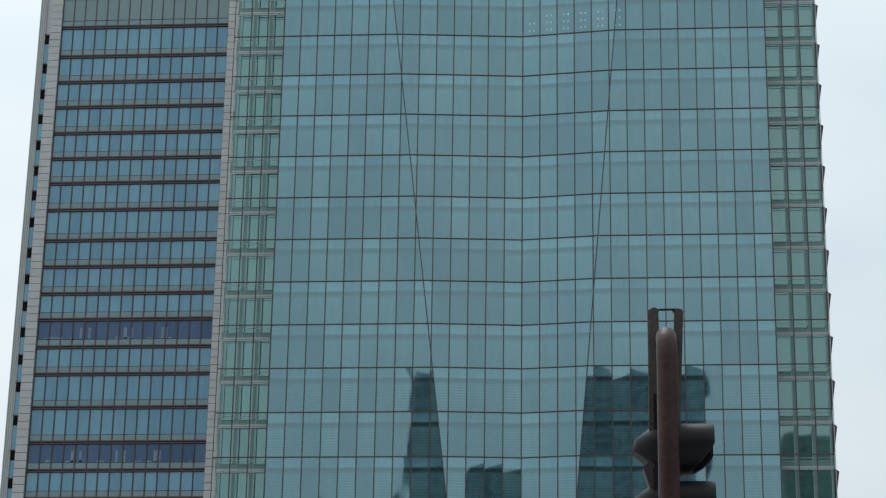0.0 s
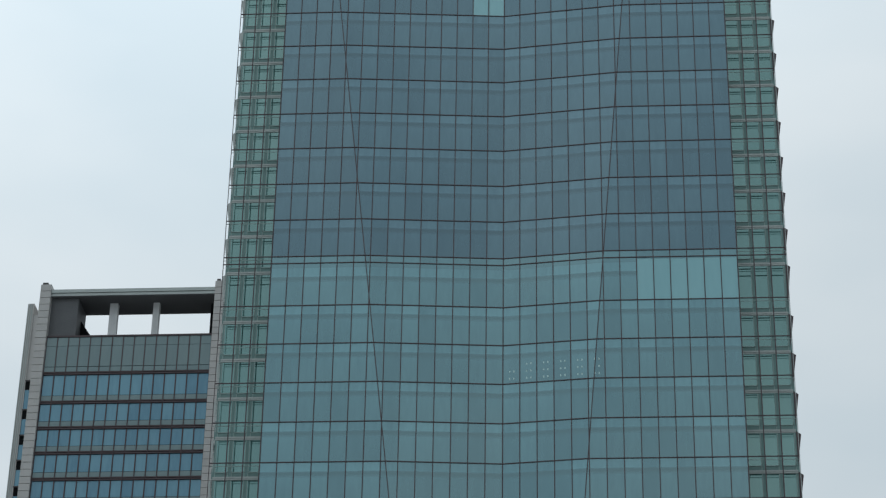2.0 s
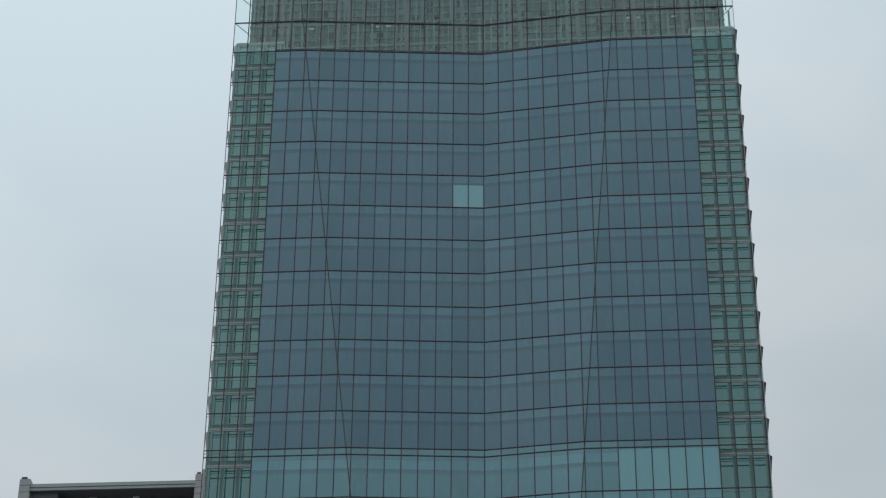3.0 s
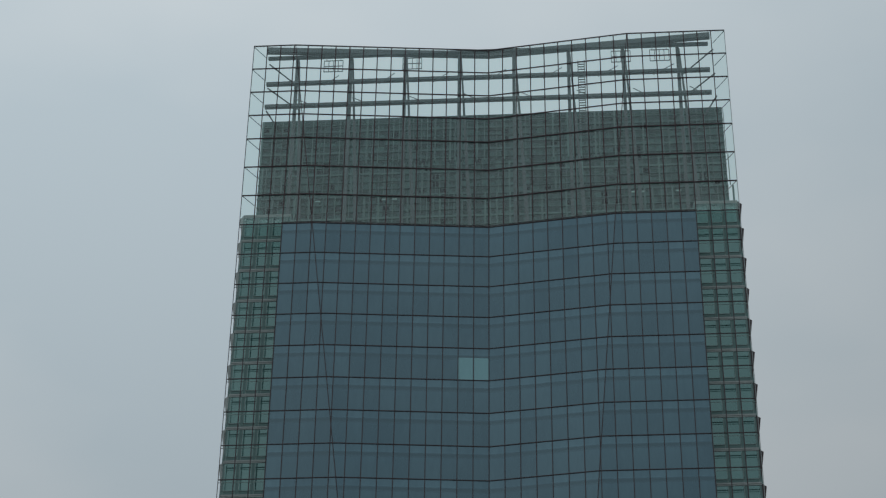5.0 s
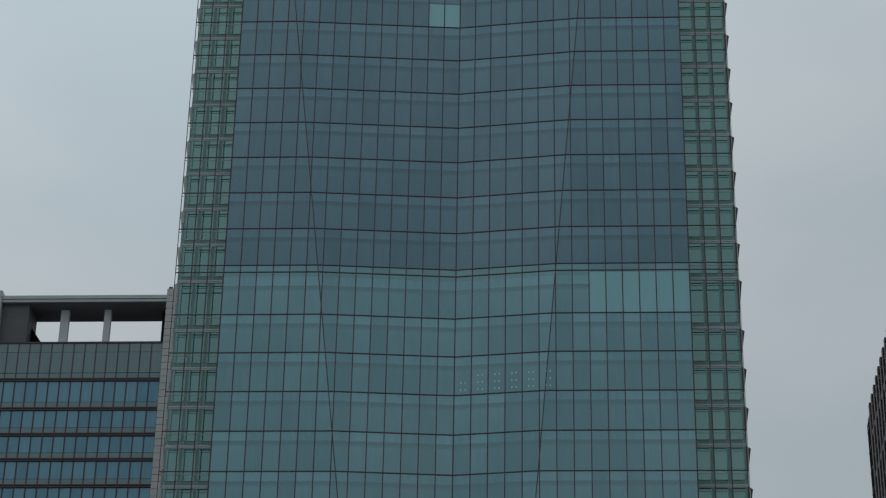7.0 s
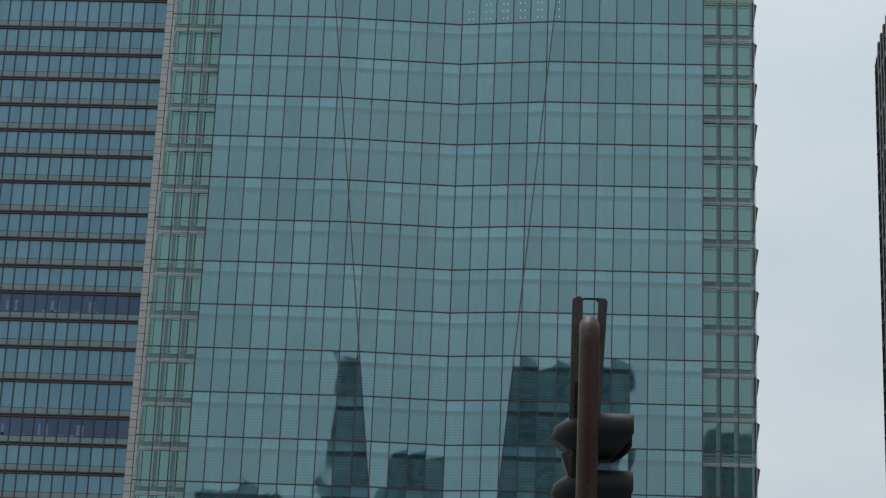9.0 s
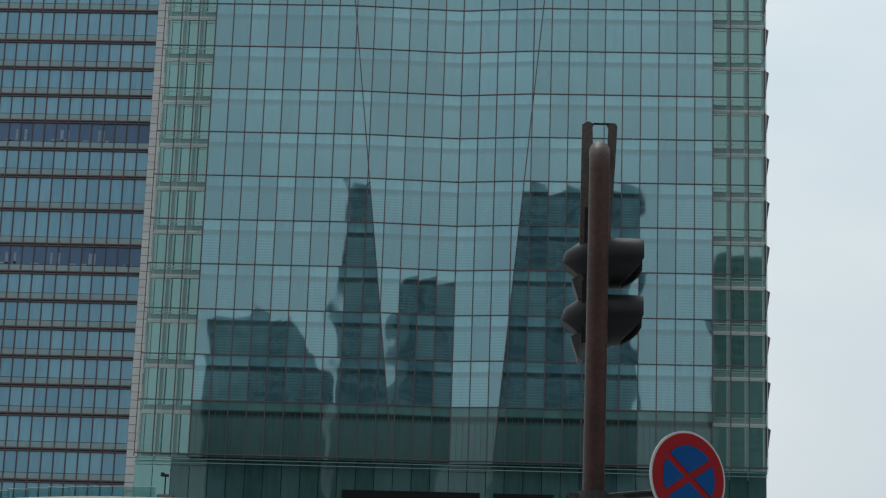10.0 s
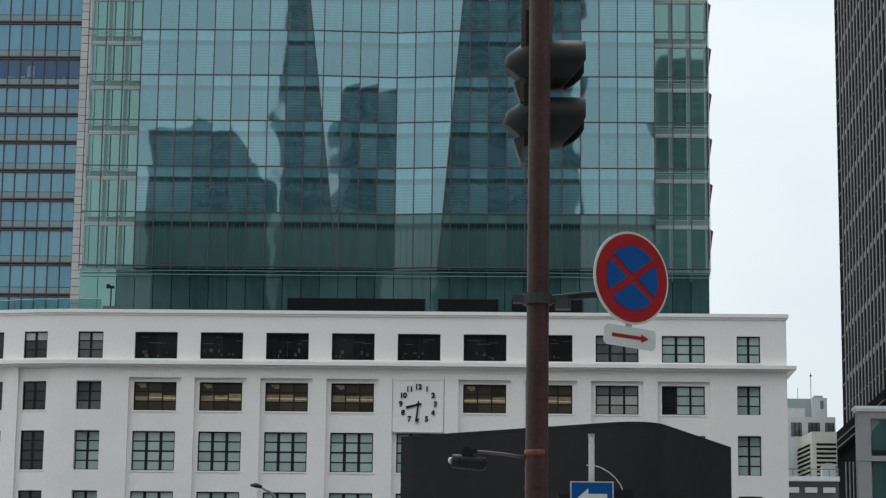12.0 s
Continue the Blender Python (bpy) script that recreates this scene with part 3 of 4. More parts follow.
for x in (-28.6, -18.9, 6.6, 11.3):
    s = Shape()
    for z in (193.6, 194.5, 195.4):
        s.box(x - 1.2, x + 1.2, YF - 2.2, YF - 2.12, z, z + 0.09)
    for i in range(5):
        s.box(x - 1.2 + 0.58 * i, x - 1.12 + 0.58 * i, YF - 2.2, YF - 2.12, 193.6, 195.4)
    s.box(x - 0.9, x - 0.84, YF - 2.2, YF - 2.14, 195.4, 197)
    s.box(x + 0.84, x + 0.9, YF - 2.2, YF - 2.14, 195.4, 197)
    tpart("roof_cradle", s, STEEL, None, "hanging steel service cradle")
# plant room behind the screen
plant = tpart("plant_room", Shape().box(-37.6, 18.7, D + 8.6, D + 34, CORE_TOP - 1, 190.0), LOUVRE, None, "dark louvred plant room behind the glass screen")
rng = random.Random(5)
s = Shape()
z, i = CORE_TOP, 0
while z < 189.6:
    s.box(-37.6, 18.7, D + 8.2, D + 8.5, z, z + (0.24 if i % 3 == 0 else 0.05))
    z, i = z + 1.15, i + 1
tpart("louvre_blades", s, LOUVRE_EDGE, plant, "", "stuff")
s = Shape()
for i in range(68):
    x = -37.6 + i * 0.84
    for z0, z1 in ((CORE_TOP, 172.0), (172.4, 177.2), (177.5, 182.1), (182.4, 189.5)):
        w = rng.choice((0.05, 0.08, 0.2))
        d = rng.uniform(0.0, 0.5)
        s.box(x + d, x + d + w, D + 8.1, D + 8.5, z0, z1)
tpart("louvre_posts", s, LOUVRE_EDGE, plant, "", "stuff")
# louvred panels, some set back, some missing, with black sheets there for the shade inside
s, gaps = Shape(), Shape()
for i in range(67):
    for j in range(19):
        x, z = -37.6 + i * 0.84 + 0.12, CORE_TOP + 1.15 * j + 0.14
        kind = rng.random()
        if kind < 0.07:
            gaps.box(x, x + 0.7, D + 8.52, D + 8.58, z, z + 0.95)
        elif kind < 0.85:
            y = D + 8.5 - rng.uniform(0.0, 0.12)
            s.box(x, x + 0.7, y, y + 0.06, z, z + rng.choice((0.5, 0.8, 0.95)))
tpart("plant_panels", s, LOUVRE, plant, "grey green panels of the plant", "stuff")
tpart("open_bays", gaps, DARK, plant, "black sheets for shade in the bays between the panels", "stuff")
for x in (-30.5, -22.5, -21.3, 7.0, 8.2, 12.5):
    tpart("plant_lamp", Shape().box(x, x + 0.6, D + 8.1, D + 8.2, 176.6, 176.75), OFFICE_LIGHT, plant, "small lit strip lamp")
# ceiling lamps showing behind six panes
for c in range(14, 20):
    for i in range(2):
        for j in range(3):
            if c == 14 and j == 2:
                continue
            x, z = XL + c * PW + 0.62 + 0.42 * i, LINES[13] + 0.45 + 0.78 * j
            y = front(x, z)
            tpart("ceiling_lamp", Shape().slab([(x, y - 0.012, z), (x + 0.12, front(x + 0.13, z) - 0.012, z), (x + 0.12, front(x + 0.12, z + 0.2) - 0.012, z + 0.2), (x, front(x, z + 0.2) - 0.012, z + 0.2)], (0, 0.01, 0)), OFFICE_LIGHT, None, "small ceiling lamp seen through glass")

# ---- the white low building in front of the tower ----
PY = 186.0
post = thing("post_office", "white tiled low building with dark steel windows and a clock", "building", (XC, PY, 0))


def bend(x):
    """The front curves back at its far end."""
    return max(0.0, -34.0 - x) ** 2 / 52.0


def ppart(name, shape, mat, parent=None, label="", kind="", smooth=False):
    shape.v = [(x - XC, y + bend(x) - PY, z) for x, y, z in shape.v]
    return part(name, shape, mat, parent or post, label, kind, smooth)


def long_box(shape, x0, x1, y0, y1, z0, z1):
    """A box along the front, in short lengths where the front curves."""
    x = x0
    while x < -34.0 and x < x1:
        n = min(x + 1.0, -34.0, x1)
        shape.box(x, n, y0, y1, z0, z1)
        x = n
    if x1 > x:
        shape.box(x, x1, y0, y1, z0, z1)


PX0, PX1 = -52.0, 23.35
WIDE = [(-29.6 + 5.36 * i, -26.12 + 5.36 * i) for i in range(9)]
SLIM = [(-43.5, -40.5), (-38.75, -36.8), (-34.25, -32.2), (19.33, 21.23)]
SLOTS = sorted(WIDE + SLIM)
ROWS = [(29.05, 31.25), (24.85, 27.2), (19.97, 23.17), (15.1, 18.3)]
T = 0.55
wall = Shape()
for r, (z0, z1) in enumerate(ROWS):
    y0 = PY if r == 0 else PY + 0.36
    x = PX0
    for a, b in SLOTS:
        if r == 1 and abs(a + 8.16) < 0.1:
            continue
        long_box(wall, x, a, y0, y0 + T, z0, z1)
        x = b
    long_box(wall, x, PX1, y0, y0 + T, z0, z1)
long_box(wall, PX0, PX1, PY, PY + T, 31.25, 33.0)
long_box(wall, PX0, PX1, PY, PY + T, 28.3, 29.05)
for z0, z1 in ((27.2, 28.3), (23.17, 24.85), (18.3, 19.97), (0, 15.1)):
    long_box(wall, PX0, PX1, PY + 0.36, PY + 0.36 + T, z0, z1)
wall.box(PX1 - T, PX1, PY + T + 0.36, PY + 40, 0, 33.0)
ppart("wall", wall, WHITE_WALL)
ppart("roof", boxes((PX0, PX1 - T, PY + 0.8, PY + 40, 32.1, 32.5)), PAVING)
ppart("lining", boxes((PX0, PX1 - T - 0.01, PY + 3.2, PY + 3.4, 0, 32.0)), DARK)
# pilasters between the bays, and the plain end strips
edges = [PX0] + [v for a, b in SLOTS for v in ((a - 0.37, b + 0.37) if b - a > 2.4 else ((a - 0.05, b + 0.05) if a < 19 and a > -36 and False else (a - 0.37, b + 0.37) if a < -36 else ()))] + [PX1]
for i in range(0, len(edges) - 1, 2):
    if abs(edges[i] + 31) < 9 and edges[i] < -33 and edges[i + 1] > -31:
        s = Shape()
        for z0, z1 in ((27.2, 28.3), (23.17, 24.85), (18.3, 19.97), (0, 15.1)):
            long_box(s, edges[i], edges[i + 1], PY, PY + 0.357, z0, z1)
        for z0, z1 in ROWS[1:]:
            long_box(s, edges[i], -34.25, PY, PY + 0.357, z0, z1)
            long_box(s, -32.2, edges[i + 1], PY, PY + 0.357, z0, z1)
    elif edges[i + 1] == PX1:
        s = Shape()
        for z0, z1 in ((27.2, 28.3), (23.17, 24.85), (18.3, 19.97), (0, 15.1)):
            s.box(edges[i], PX1, PY, PY + 0.357, z0, z1)
        for z0, z1 in ROWS[1:]:
            s.box(edges[i], 19.33, PY, PY + 0.357, z0, z1).box(21.23, PX1, PY, PY + 0.357, z0, z1)
    else:
        s = Shape()
        long_box(s, edges[i], edges[i + 1], PY, PY + 0.357, 0, 28.3)
    ppart("pilaster", s, WHITE_WALL)
# thin heads over the recessed bays
for a, b in WIDE:
    ppart("bay_head", boxes((a - 0.37, b + 0.37, PY + 0.02, PY + 0.357, 27.52, 28.3)), WHITE_WALL)
# cornices
s = Shape()
long_box(s, PX0, PX1 + 0.18, PY - 0.22, PY + 0.6, 32.78, 33.06)
long_box(s, PX0, PX1 + 0.08, PY - 0.1, PY + 0.0, 32.62, 32.78)
s.box(PX1, PX1 + 0.18, PY + 0.6, PY + 40, 32.78, 33.06)
ppart("parapet_cap", s, WHITE_TRIM)
s = Shape()
long_box(s, PX0, PX1 + 0.7, PY - 0.7, PY, 28.5, 28.78)
long_box(s, PX0, PX1 + 0.35, PY - 0.35, PY, 28.36, 28.5)
s.box(PX1, PX1 + 0.7, PY, PY + 40, 28.5, 28.78)
ppart("cornice", s, WHITE_TRIM)


def sash_window(a, b, z0, z1, cols, rows, glass, y, parent=None, warm=False, thick=0.05, dark_first=False, top=None):
    """A steel window set back in its opening: frame, bars, single panes and a sill."""
    w = ppart("window", boxes((a, b, y + 0.28, y + 0.36, z0, z0 + 0.09), (a, b, y + 0.28, y + 0.36, z1 - 0.09, z1), (a, a + 0.09, y + 0.28, y + 0.36, z0 + 0.09, z1 - 0.09), (b - 0.09, b, y + 0.28, y + 0.36, z0 + 0.09, z1 - 0.09)), SASH, None, "dark steel window with small panes")
    s = Shape()
    for c in range(1, cols):
        x = a + (b - a) * c / cols
        s.box(x - thick, x + thick, y + 0.27, y + 0.35, z0 + 0.09, z1 - 0.09)
    for r in range(1, rows):
        z = z0 + (z1 - z0) * r / rows
        h = 0.05
        if rows == 4 and r == 2:
            h = 0.07
        s.box(a + 0.09, b - 0.09, y + 0.29, y + 0.34, z - h, z + h)
    if s.v:
        ppart("glazing_bar", s, SASH, w)
    for c in range(cols):
        for r in range(rows):
            xa, xb = a + (b - a) * c / cols, a + (b - a) * (c + 1) / cols
            za, zb = z0 + (z1 - z0) * r / rows, z0 + (z1 - z0) * (r + 1) / rows
            ppart("pane", boxes((xa + 0.01, xb - 0.01, y + 0.31, y + 0.325, za + 0.01, zb - 0.01)), PANE_DARK if dark_first and c == 0 else top if top and r == rows - 1 else glass, w)
    if warm:
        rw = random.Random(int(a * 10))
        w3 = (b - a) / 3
        # brown bands, glowing streaks and a wedge imitate light on the panes
        ppart("light_band", boxes(*[(a + w3 * c + thick, a + w3 * (c + 1) - thick, y + 0.3, y + 0.304, z0 + (z1 - z0) * 0.36, z0 + (z1 - z0) * rw.uniform(0.5, 0.62)) for c in range(3)]), WARM_BAND, w, "brown band painted for light in the window")
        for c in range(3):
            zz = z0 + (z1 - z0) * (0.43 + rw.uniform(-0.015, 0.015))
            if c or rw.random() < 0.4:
                ppart("room_light", boxes((a + w3 * c + thick, a + w3 * (c + 1) - thick, y + 0.294, y + 0.299, zz, zz + 0.09)), WARM_LIGHT, w, "glowing warm streak added for room light")
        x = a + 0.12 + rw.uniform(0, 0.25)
        ppart("room_light", Shape().slab([(x, y + 0.296, z1 - 0.12), (x + 0.75, y + 0.296, z1 - 0.12), (x + 0.8, y + 0.296, z1 - 0.42), (x + 0.45, y + 0.296, z1 - 0.5)], (0, 0.004, 0)), WARM_BAND, w)
    ppart("sill", boxes((a - 0.1, b + 0.1, y - 0.06, y + 0.27, z0 - 0.12, z0)), WHITE_TRIM, w, "white sill")
    return w


for i, (a, b) in enumerate(WIDE):
    pale = i > 6
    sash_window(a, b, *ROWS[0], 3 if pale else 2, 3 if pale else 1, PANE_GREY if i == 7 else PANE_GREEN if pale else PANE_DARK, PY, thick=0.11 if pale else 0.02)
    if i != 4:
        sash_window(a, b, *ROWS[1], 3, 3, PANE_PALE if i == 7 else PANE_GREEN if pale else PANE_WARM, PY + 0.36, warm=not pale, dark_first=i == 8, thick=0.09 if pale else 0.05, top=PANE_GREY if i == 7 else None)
    for z0, z1 in ROWS[2:]:
        sash_window(a, b, z0, z1, 3, 4, PANE_GREEN, PY + 0.36, thick=0.12)
for i, (a, b) in enumerate(SLIM):
    n = 3 if b - a > 2.4 else 2
    for r, (z0, z1) in enumerate(ROWS):
        g = PANE_GREEN if i == 3 or (i == 2 and r > 1) else PANE_GREY if i == 2 else PANE_DARK
        sash_window(a, b, z0, z1, n, 3 if r < 2 else 4, g, PY if r == 0 else PY + 0.36, thick=0.1, top=PANE_PALE if r == 0 and i in (1, 2) else None)

# dim furniture and ceiling fittings of the top row, the rooms' gloom put into their colour
rc = random.Random(21)
for i, (a, b) in enumerate(WIDE[:7]):
    for j in range(9):
        x, z = rc.uniform(a + 0.15, b - 0.6), ROWS[0][0] + 0.12 + (rc.uniform(0, 0.5) if j < 6 else rc.uniform(1.1, 1.7))
        w, h = (rc.uniform(0.06, 0.3), rc.uniform(0.08, 0.35)) if j < 6 else (rc.uniform(0.3, 1.1), 0.05)
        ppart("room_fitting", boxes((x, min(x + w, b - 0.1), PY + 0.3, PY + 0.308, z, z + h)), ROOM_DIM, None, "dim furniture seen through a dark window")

# the clock on its square panel
clock = thing("wall_clock", "large wall clock with dark numerals on white plaster", "clock", (-6.43, PY, 25.45))
s = Shape().box(-2.0, 2.0, 0.03, 0.357, -2.15, 2.05)
part("panel", s, WHITE_WALL, clock, "square white panel")
s = boxes((-2.06, 2.06, -0.01, 0.03, 2.0, 2.1), (-2.06, -1.98, -0.01, 0.03, -2.2, 2.0), (1.98, 2.06, -0.01, 0.03, -2.2, 2.0), (-2.06, 2.06, -0.01, 0.03, -2.24, -2.15))
part("panel_rim", s, WHITE_TRIM, clock)
for h in range(1, 13):
    cu = bpy.data.curves.new("numeral", "FONT")
    cu.body, cu.align_x, cu.align_y, cu.size, cu.extrude = str(h), "CENTER", "CENTER", 0.58, 0.03
    cu.offset = 0.024
    cu.materials.append(SASH)
    ob = new("numeral", cu)
    ob.parent = clock
    ang = radians(30 * h)
    ob.matrix_local = pose(1.4 * math.sin(ang), -0.02, 1.4 * math.cos(ang) + 0.04, 90, 0, 0)
for ang, length, wdt in ((radians(256), 1.0, 0.13), (radians(186), 1.4, 0.1)):
    d = Vector((math.sin(ang), 0, math.cos(ang)))
    p = Vector((d.z, 0, -d.x))
    s = Shape().slab([tuple(d * -0.28 + p * wdt * 0.6 + Vector((0, -0.09, 0))), tuple(d * -0.28 - p * wdt * 0.6 + Vector((0, -0.09, 0))), tuple(d * length - p * wdt * 0.8 + Vector((0, -0.09, 0))), tuple(d * length + p * wdt * 0.8 + Vector((0, -0.09, 0)))], (0, 0.03, 0))
    part("clock_hand", s, SASH, clock)
part("hub", Shape().tube([(0, -0.1, 0.0), (0, 0.03, 0.0)], 0.14, 16), SASH, clock)

# roof terrace: glass balustrade and a small lamp post
rail = thing("balustrade", "clear glass balustrade on the white parapet", "balustrade", (-44, PY, 33))
for i in range(10):
    x = -51.2 + 1.85 * i
    s = Shape().box(0, 1.8, 0, 0.03, 0, 1.2)
    s.v = [(x + 44 + v[0], bend(x) + 1.6 + v[1], v[2]) for v in s.v]
    part("glass_panel", s, RAIL_GLASS, rail)
    s = Shape().box(0, 1.8, -0.01, 0.04, 1.2, 1.24)
    s.v = [(x + 44 + v[0], bend(x) + 1.6 + v[1], v[2]) for v in s.v]
    part("top_edge", s, PALE_METAL, rail)
    s = Shape().box(-0.03, 0.0, -0.03, 0.05, -0.4, 1.25)
    s.v = [(x + 44 + v[0], bend(x) + 1.6 + v[1], v[2]) for v in s.v]
    part("post", s, STEEL, rail)
lamp = thing("terrace_lamp", "small dark lamp post on the roof terrace", "lamp", (-32.05, PY + 2, 32.5))
part("post", Shape().tube([(0, 0, 0), (0, 0, 2.7)], 0.06, 10), SASH, lamp)
part("head", boxes((-0.38, 0.24, -0.25, 0.25, 2.7, 2.86), (-0.38, -0.12, -0.2, 0.2, 2.86, 3.0)), SASH, lamp)
part("planter", boxes((-0.6, 0.75, -0.3, 0.3, 0.0, 1.15)), DARK_STONE, lamp)

# ---- the blue glass office block behind ----
BY = 308.0
K = BY / 228.0


def bx(v):
    return v * K


def bz(v):
    return 1.6 + (v - 1.6) * K


block = thing("office_block", "blue glass office block with granite piers and open roof frame", "building", (bx(-52), BY, 0))


def bpart(name, shape, mat, parent=None, label="", kind="", smooth=False):
    shape.v = [(x - bx(-52), y - BY, z) for x, y, z in shape.v]
    return part(name, shape, mat, parent or block, label, kind, smooth)


BL, BR = bx(-61.6), bx(-42.95)
PIER_L, PIER_R = bx(-62.85), bx(-41.9)
bpart("body", boxes((BL - 1.2, PIER_R - 0.2, BY + 0.5, BY + 40, 0, bz(118.0))), DARK)
BLINE = [bz(v) for v in (113.85, 110.3, 107.2, 104.2, 101.1, 98.1, 95.2, 92.1, 88.6, 85.6, 82.55, 79.65, 76.6, 73.6, 69.95, 66.2, 63.2, 60.2, 57.3, 54.3, 51.3, 48.3, 44.7, 41.5, 38.4)]
BTOP, BROW = BLINE[0], 4.1
n_rows = 24
COLS = 15
cw = (BR - BL) / COLS
# solid band under the roof opening
for c in range(COLS):
    x0 = BL + c * cw
    bpart("spandrel_panel", boxes((x0 + 0.05, x0 + cw - 0.05, BY + 0.05, BY + 0.15, BTOP + 1.25, bz(117.3)), (x0 + 0.05, x0 + cw - 0.05, BY + 0.05, BY + 0.15, bz(117.34), bz(118.4)), (x0 + 0.05, x0 + cw - 0.05, BY + 0.05, BY + 0.15, BTOP + 0.4, BTOP + 1.15)), SPANDREL)
UNLIT = {11, 15}
far_panes, far_span = Shape(), Shape()
for r in range(n_rows):
    z1, zn = BLINE[r], BLINE[r + 1]
    for c in range(COLS):
        x0 = BL + c * cw
        a, b = x0 + 0.06, x0 + cw - 0.06
        if r < 20:
            bpart("pane", boxes((a, b, BY + 0.12, BY + 0.17, zn + 1.25, z1 - 0.2)), GLASS_NAVY if r in UNLIT else GLASS_BLUE)
        else:
            far_panes.box(a, b, BY + 0.12, BY + 0.17, zn + 1.25, z1 - 0.2)
        if r < 20:
            bpart("spandrel", boxes((a, b, BY + 0.08, BY + 0.16, zn + 0.38, zn + 1.17)), SPANDREL)
            continue
        far_span.box(a, b, BY + 0.08, BY + 0.16, zn + 0.38, zn + 1.17)
bpart("lower_panes", far_panes, GLASS_BLUE, None, "", "stuff")
bpart("lower_spandrel", far_span, SPANDREL, None, "", "stuff")
for z1 in BLINE:
    bpart("floor_band", boxes((BL, BR, BY - 0.12, BY + 0.3, z1 - 0.18, z1 + 0.02), (BL, BR, BY - 0.05, BY + 0.3, z1 + 0.16, z1 + 0.34)), MULLION)
for c in range(COLS + 1):
    x = BL + c * cw
    bpart("mullion", boxes((x - 0.07, x + 0.07, BY - 0.02, BY + 0.2, 0, bz(118.4))), MULLION)
    if c < COLS:
        bpart("thin_mullion", boxes((x + cw * 0.03, x + cw * 0.05, BY + 0.05, BY + 0.2, 0, bz(113.9))), MULLION)
bpart("coping", boxes((BL, BR, BY - 0.1, BY + 0.4, bz(118.4), bz(118.4) + 0.25)), MULLION)
# rooms of the two unlit storeys: pale columns and desks behind the glass
rng = random.Random(11)
for r in UNLIT:
    z1 = BLINE[r + 1] + 1.25
    for x in (-57.1, -56.2, -52.4, -51.7, -48.4, -48.0):
        bpart("office_column", boxes((bx(x), bx(x) + rng.uniform(0.25, 0.5), BY + 0.09, BY + 0.118, z1 + 0.05, z1 + BROW * 0.42)), ROOM_GREY, None, "pale column seen behind the glass")
    for i in range(9):
        x = rng.uniform(BL + 0.5, BR - 1.5)
        bpart("desk_screen", boxes((x, x + rng.uniform(0.4, 1.2), BY + 0.09, BY + 0.118, z1 + 0.02, z1 + rng.uniform(0.15, 0.4))), ROOM_GREY, None, "pale office furniture seen behind the glass")
# granite piers, coursed
for a, b, zt in ((PIER_L, BL - 0.05, bz(125.0)), (BR + 0.05, PIER_R, bz(125.1))):
    pier = bpart("corner_pier", boxes((a + 0.05, b - 0.05, BY - 0.35, BY + 5.5, 0, zt - 0.1)), DARK_STONE, None, "granite corner pier in courses")
    z, i = zt, 0
    while z > 40:
        bpart("granite_course", boxes((a, b, BY - 0.5, BY + 5.4, z - 1.1, z - 0.04)), STONE, pier)
        z -= 1.14
    bpart("finial", boxes((a + 0.2, b - 0.6, BY - 0.3, BY + 0.2, zt, zt + 0.4)), DARK_STONE, pier)
# slimmer metal strip beside the pier
SX0, SX1 = bx(-64.25), PIER_L - 0.95
strip = bpart("side_strip", boxes((SX0, SX1, BY + 0.4, BY + 6, 0, bz(122.9))), STONE, None, "ribbed pale metal strip with slots")
for i in range(3):
    bpart("rib", boxes((SX0 + 0.3 * i, SX0 + 0.3 * i + 0.1, BY + 0.28, BY + 0.4, 0, bz(122.8))), PALE_METAL, strip)
for r in range(24):
    z1, z0 = BLINE[r] - 1.0, BLINE[r + 1] - 1.0
    bpart("slot", boxes((SX1, PIER_L, BY + 0.5, BY + 0.6, z1 - 1.3, z1)), DARK, strip, "dark louvred slot")
    bpart("slot_pane", boxes((SX1, PIER_L, BY + 0.55, BY + 0.6, z0 + 0.05, z1 - 1.35)), GLASS_BLUE, strip)
    bpart("slot_hood", boxes((SX1, PIER_L, BY + 0.1, BY + 0.5, z1, z1 + 0.14)), DARK_STONE, strip)
bpart("slot_backing", boxes((SX1, PIER_L, BY + 0.62, BY + 3, 0, bz(121.5))), STONE, strip)
# open roof frame
zt0, zt1 = bz(123.55), bz(124.4)
yb = BY + 6.3
bpart("roof_slab", boxes((BL - 0.1, BR + 0.1, BY, yb, zt0, zt1 - 0.5)), ROOF_GREY, None, "grey roof slab over the open top storey")
bpart("roof_edge", boxes((BL - 0.05, BR + 0.05, BY - 0.25, BY + 0.4, zt1 - 0.55, zt1), (BL - 0.05, BR + 0.05, BY - 0.1, BY - 0.004, zt0 + 0.1, zt1 - 0.6)), PALE_METAL)
for x0, x1 in ((-54.5, -53.6), (-49.6, -48.9)):
    bpart("roof_column", boxes((bx(x0) * 1.013, bx(x1) * 1.013, BY + 2.4, BY + 3.4, bz(117), zt0)), FAR_WALL, None, "pale round-edged roof column")
bpart("roof_wall", boxes((BL - 0.04, bx(-58.55), BY + 0.6, yb - 0.2, bz(117), zt0)), ROOF_GREY)
bpart("roof_wall", boxes((bx(-43.7), BR + 0.04, BY + 3, yb - 0.2, bz(117), zt0)), DARK)
stair = bpart("roof_stair", boxes((bx(-58.7), bx(-58.7) + 2.5, yb - 1.9, yb - 1.7, bz(117), bz(118))), DARK, None, "dark stair climbing to the roof")
for i in range(9):
    bpart("step", boxes((bx(-58.7) + 0.28 * i, bx(-58.7) + 0.28 * i + 0.3, yb - 3, yb - 2, bz(118), bz(121.6) - 0.42 * i)), DARK, stair)

# ---- dark tower at the other side ----
RY = 375.0
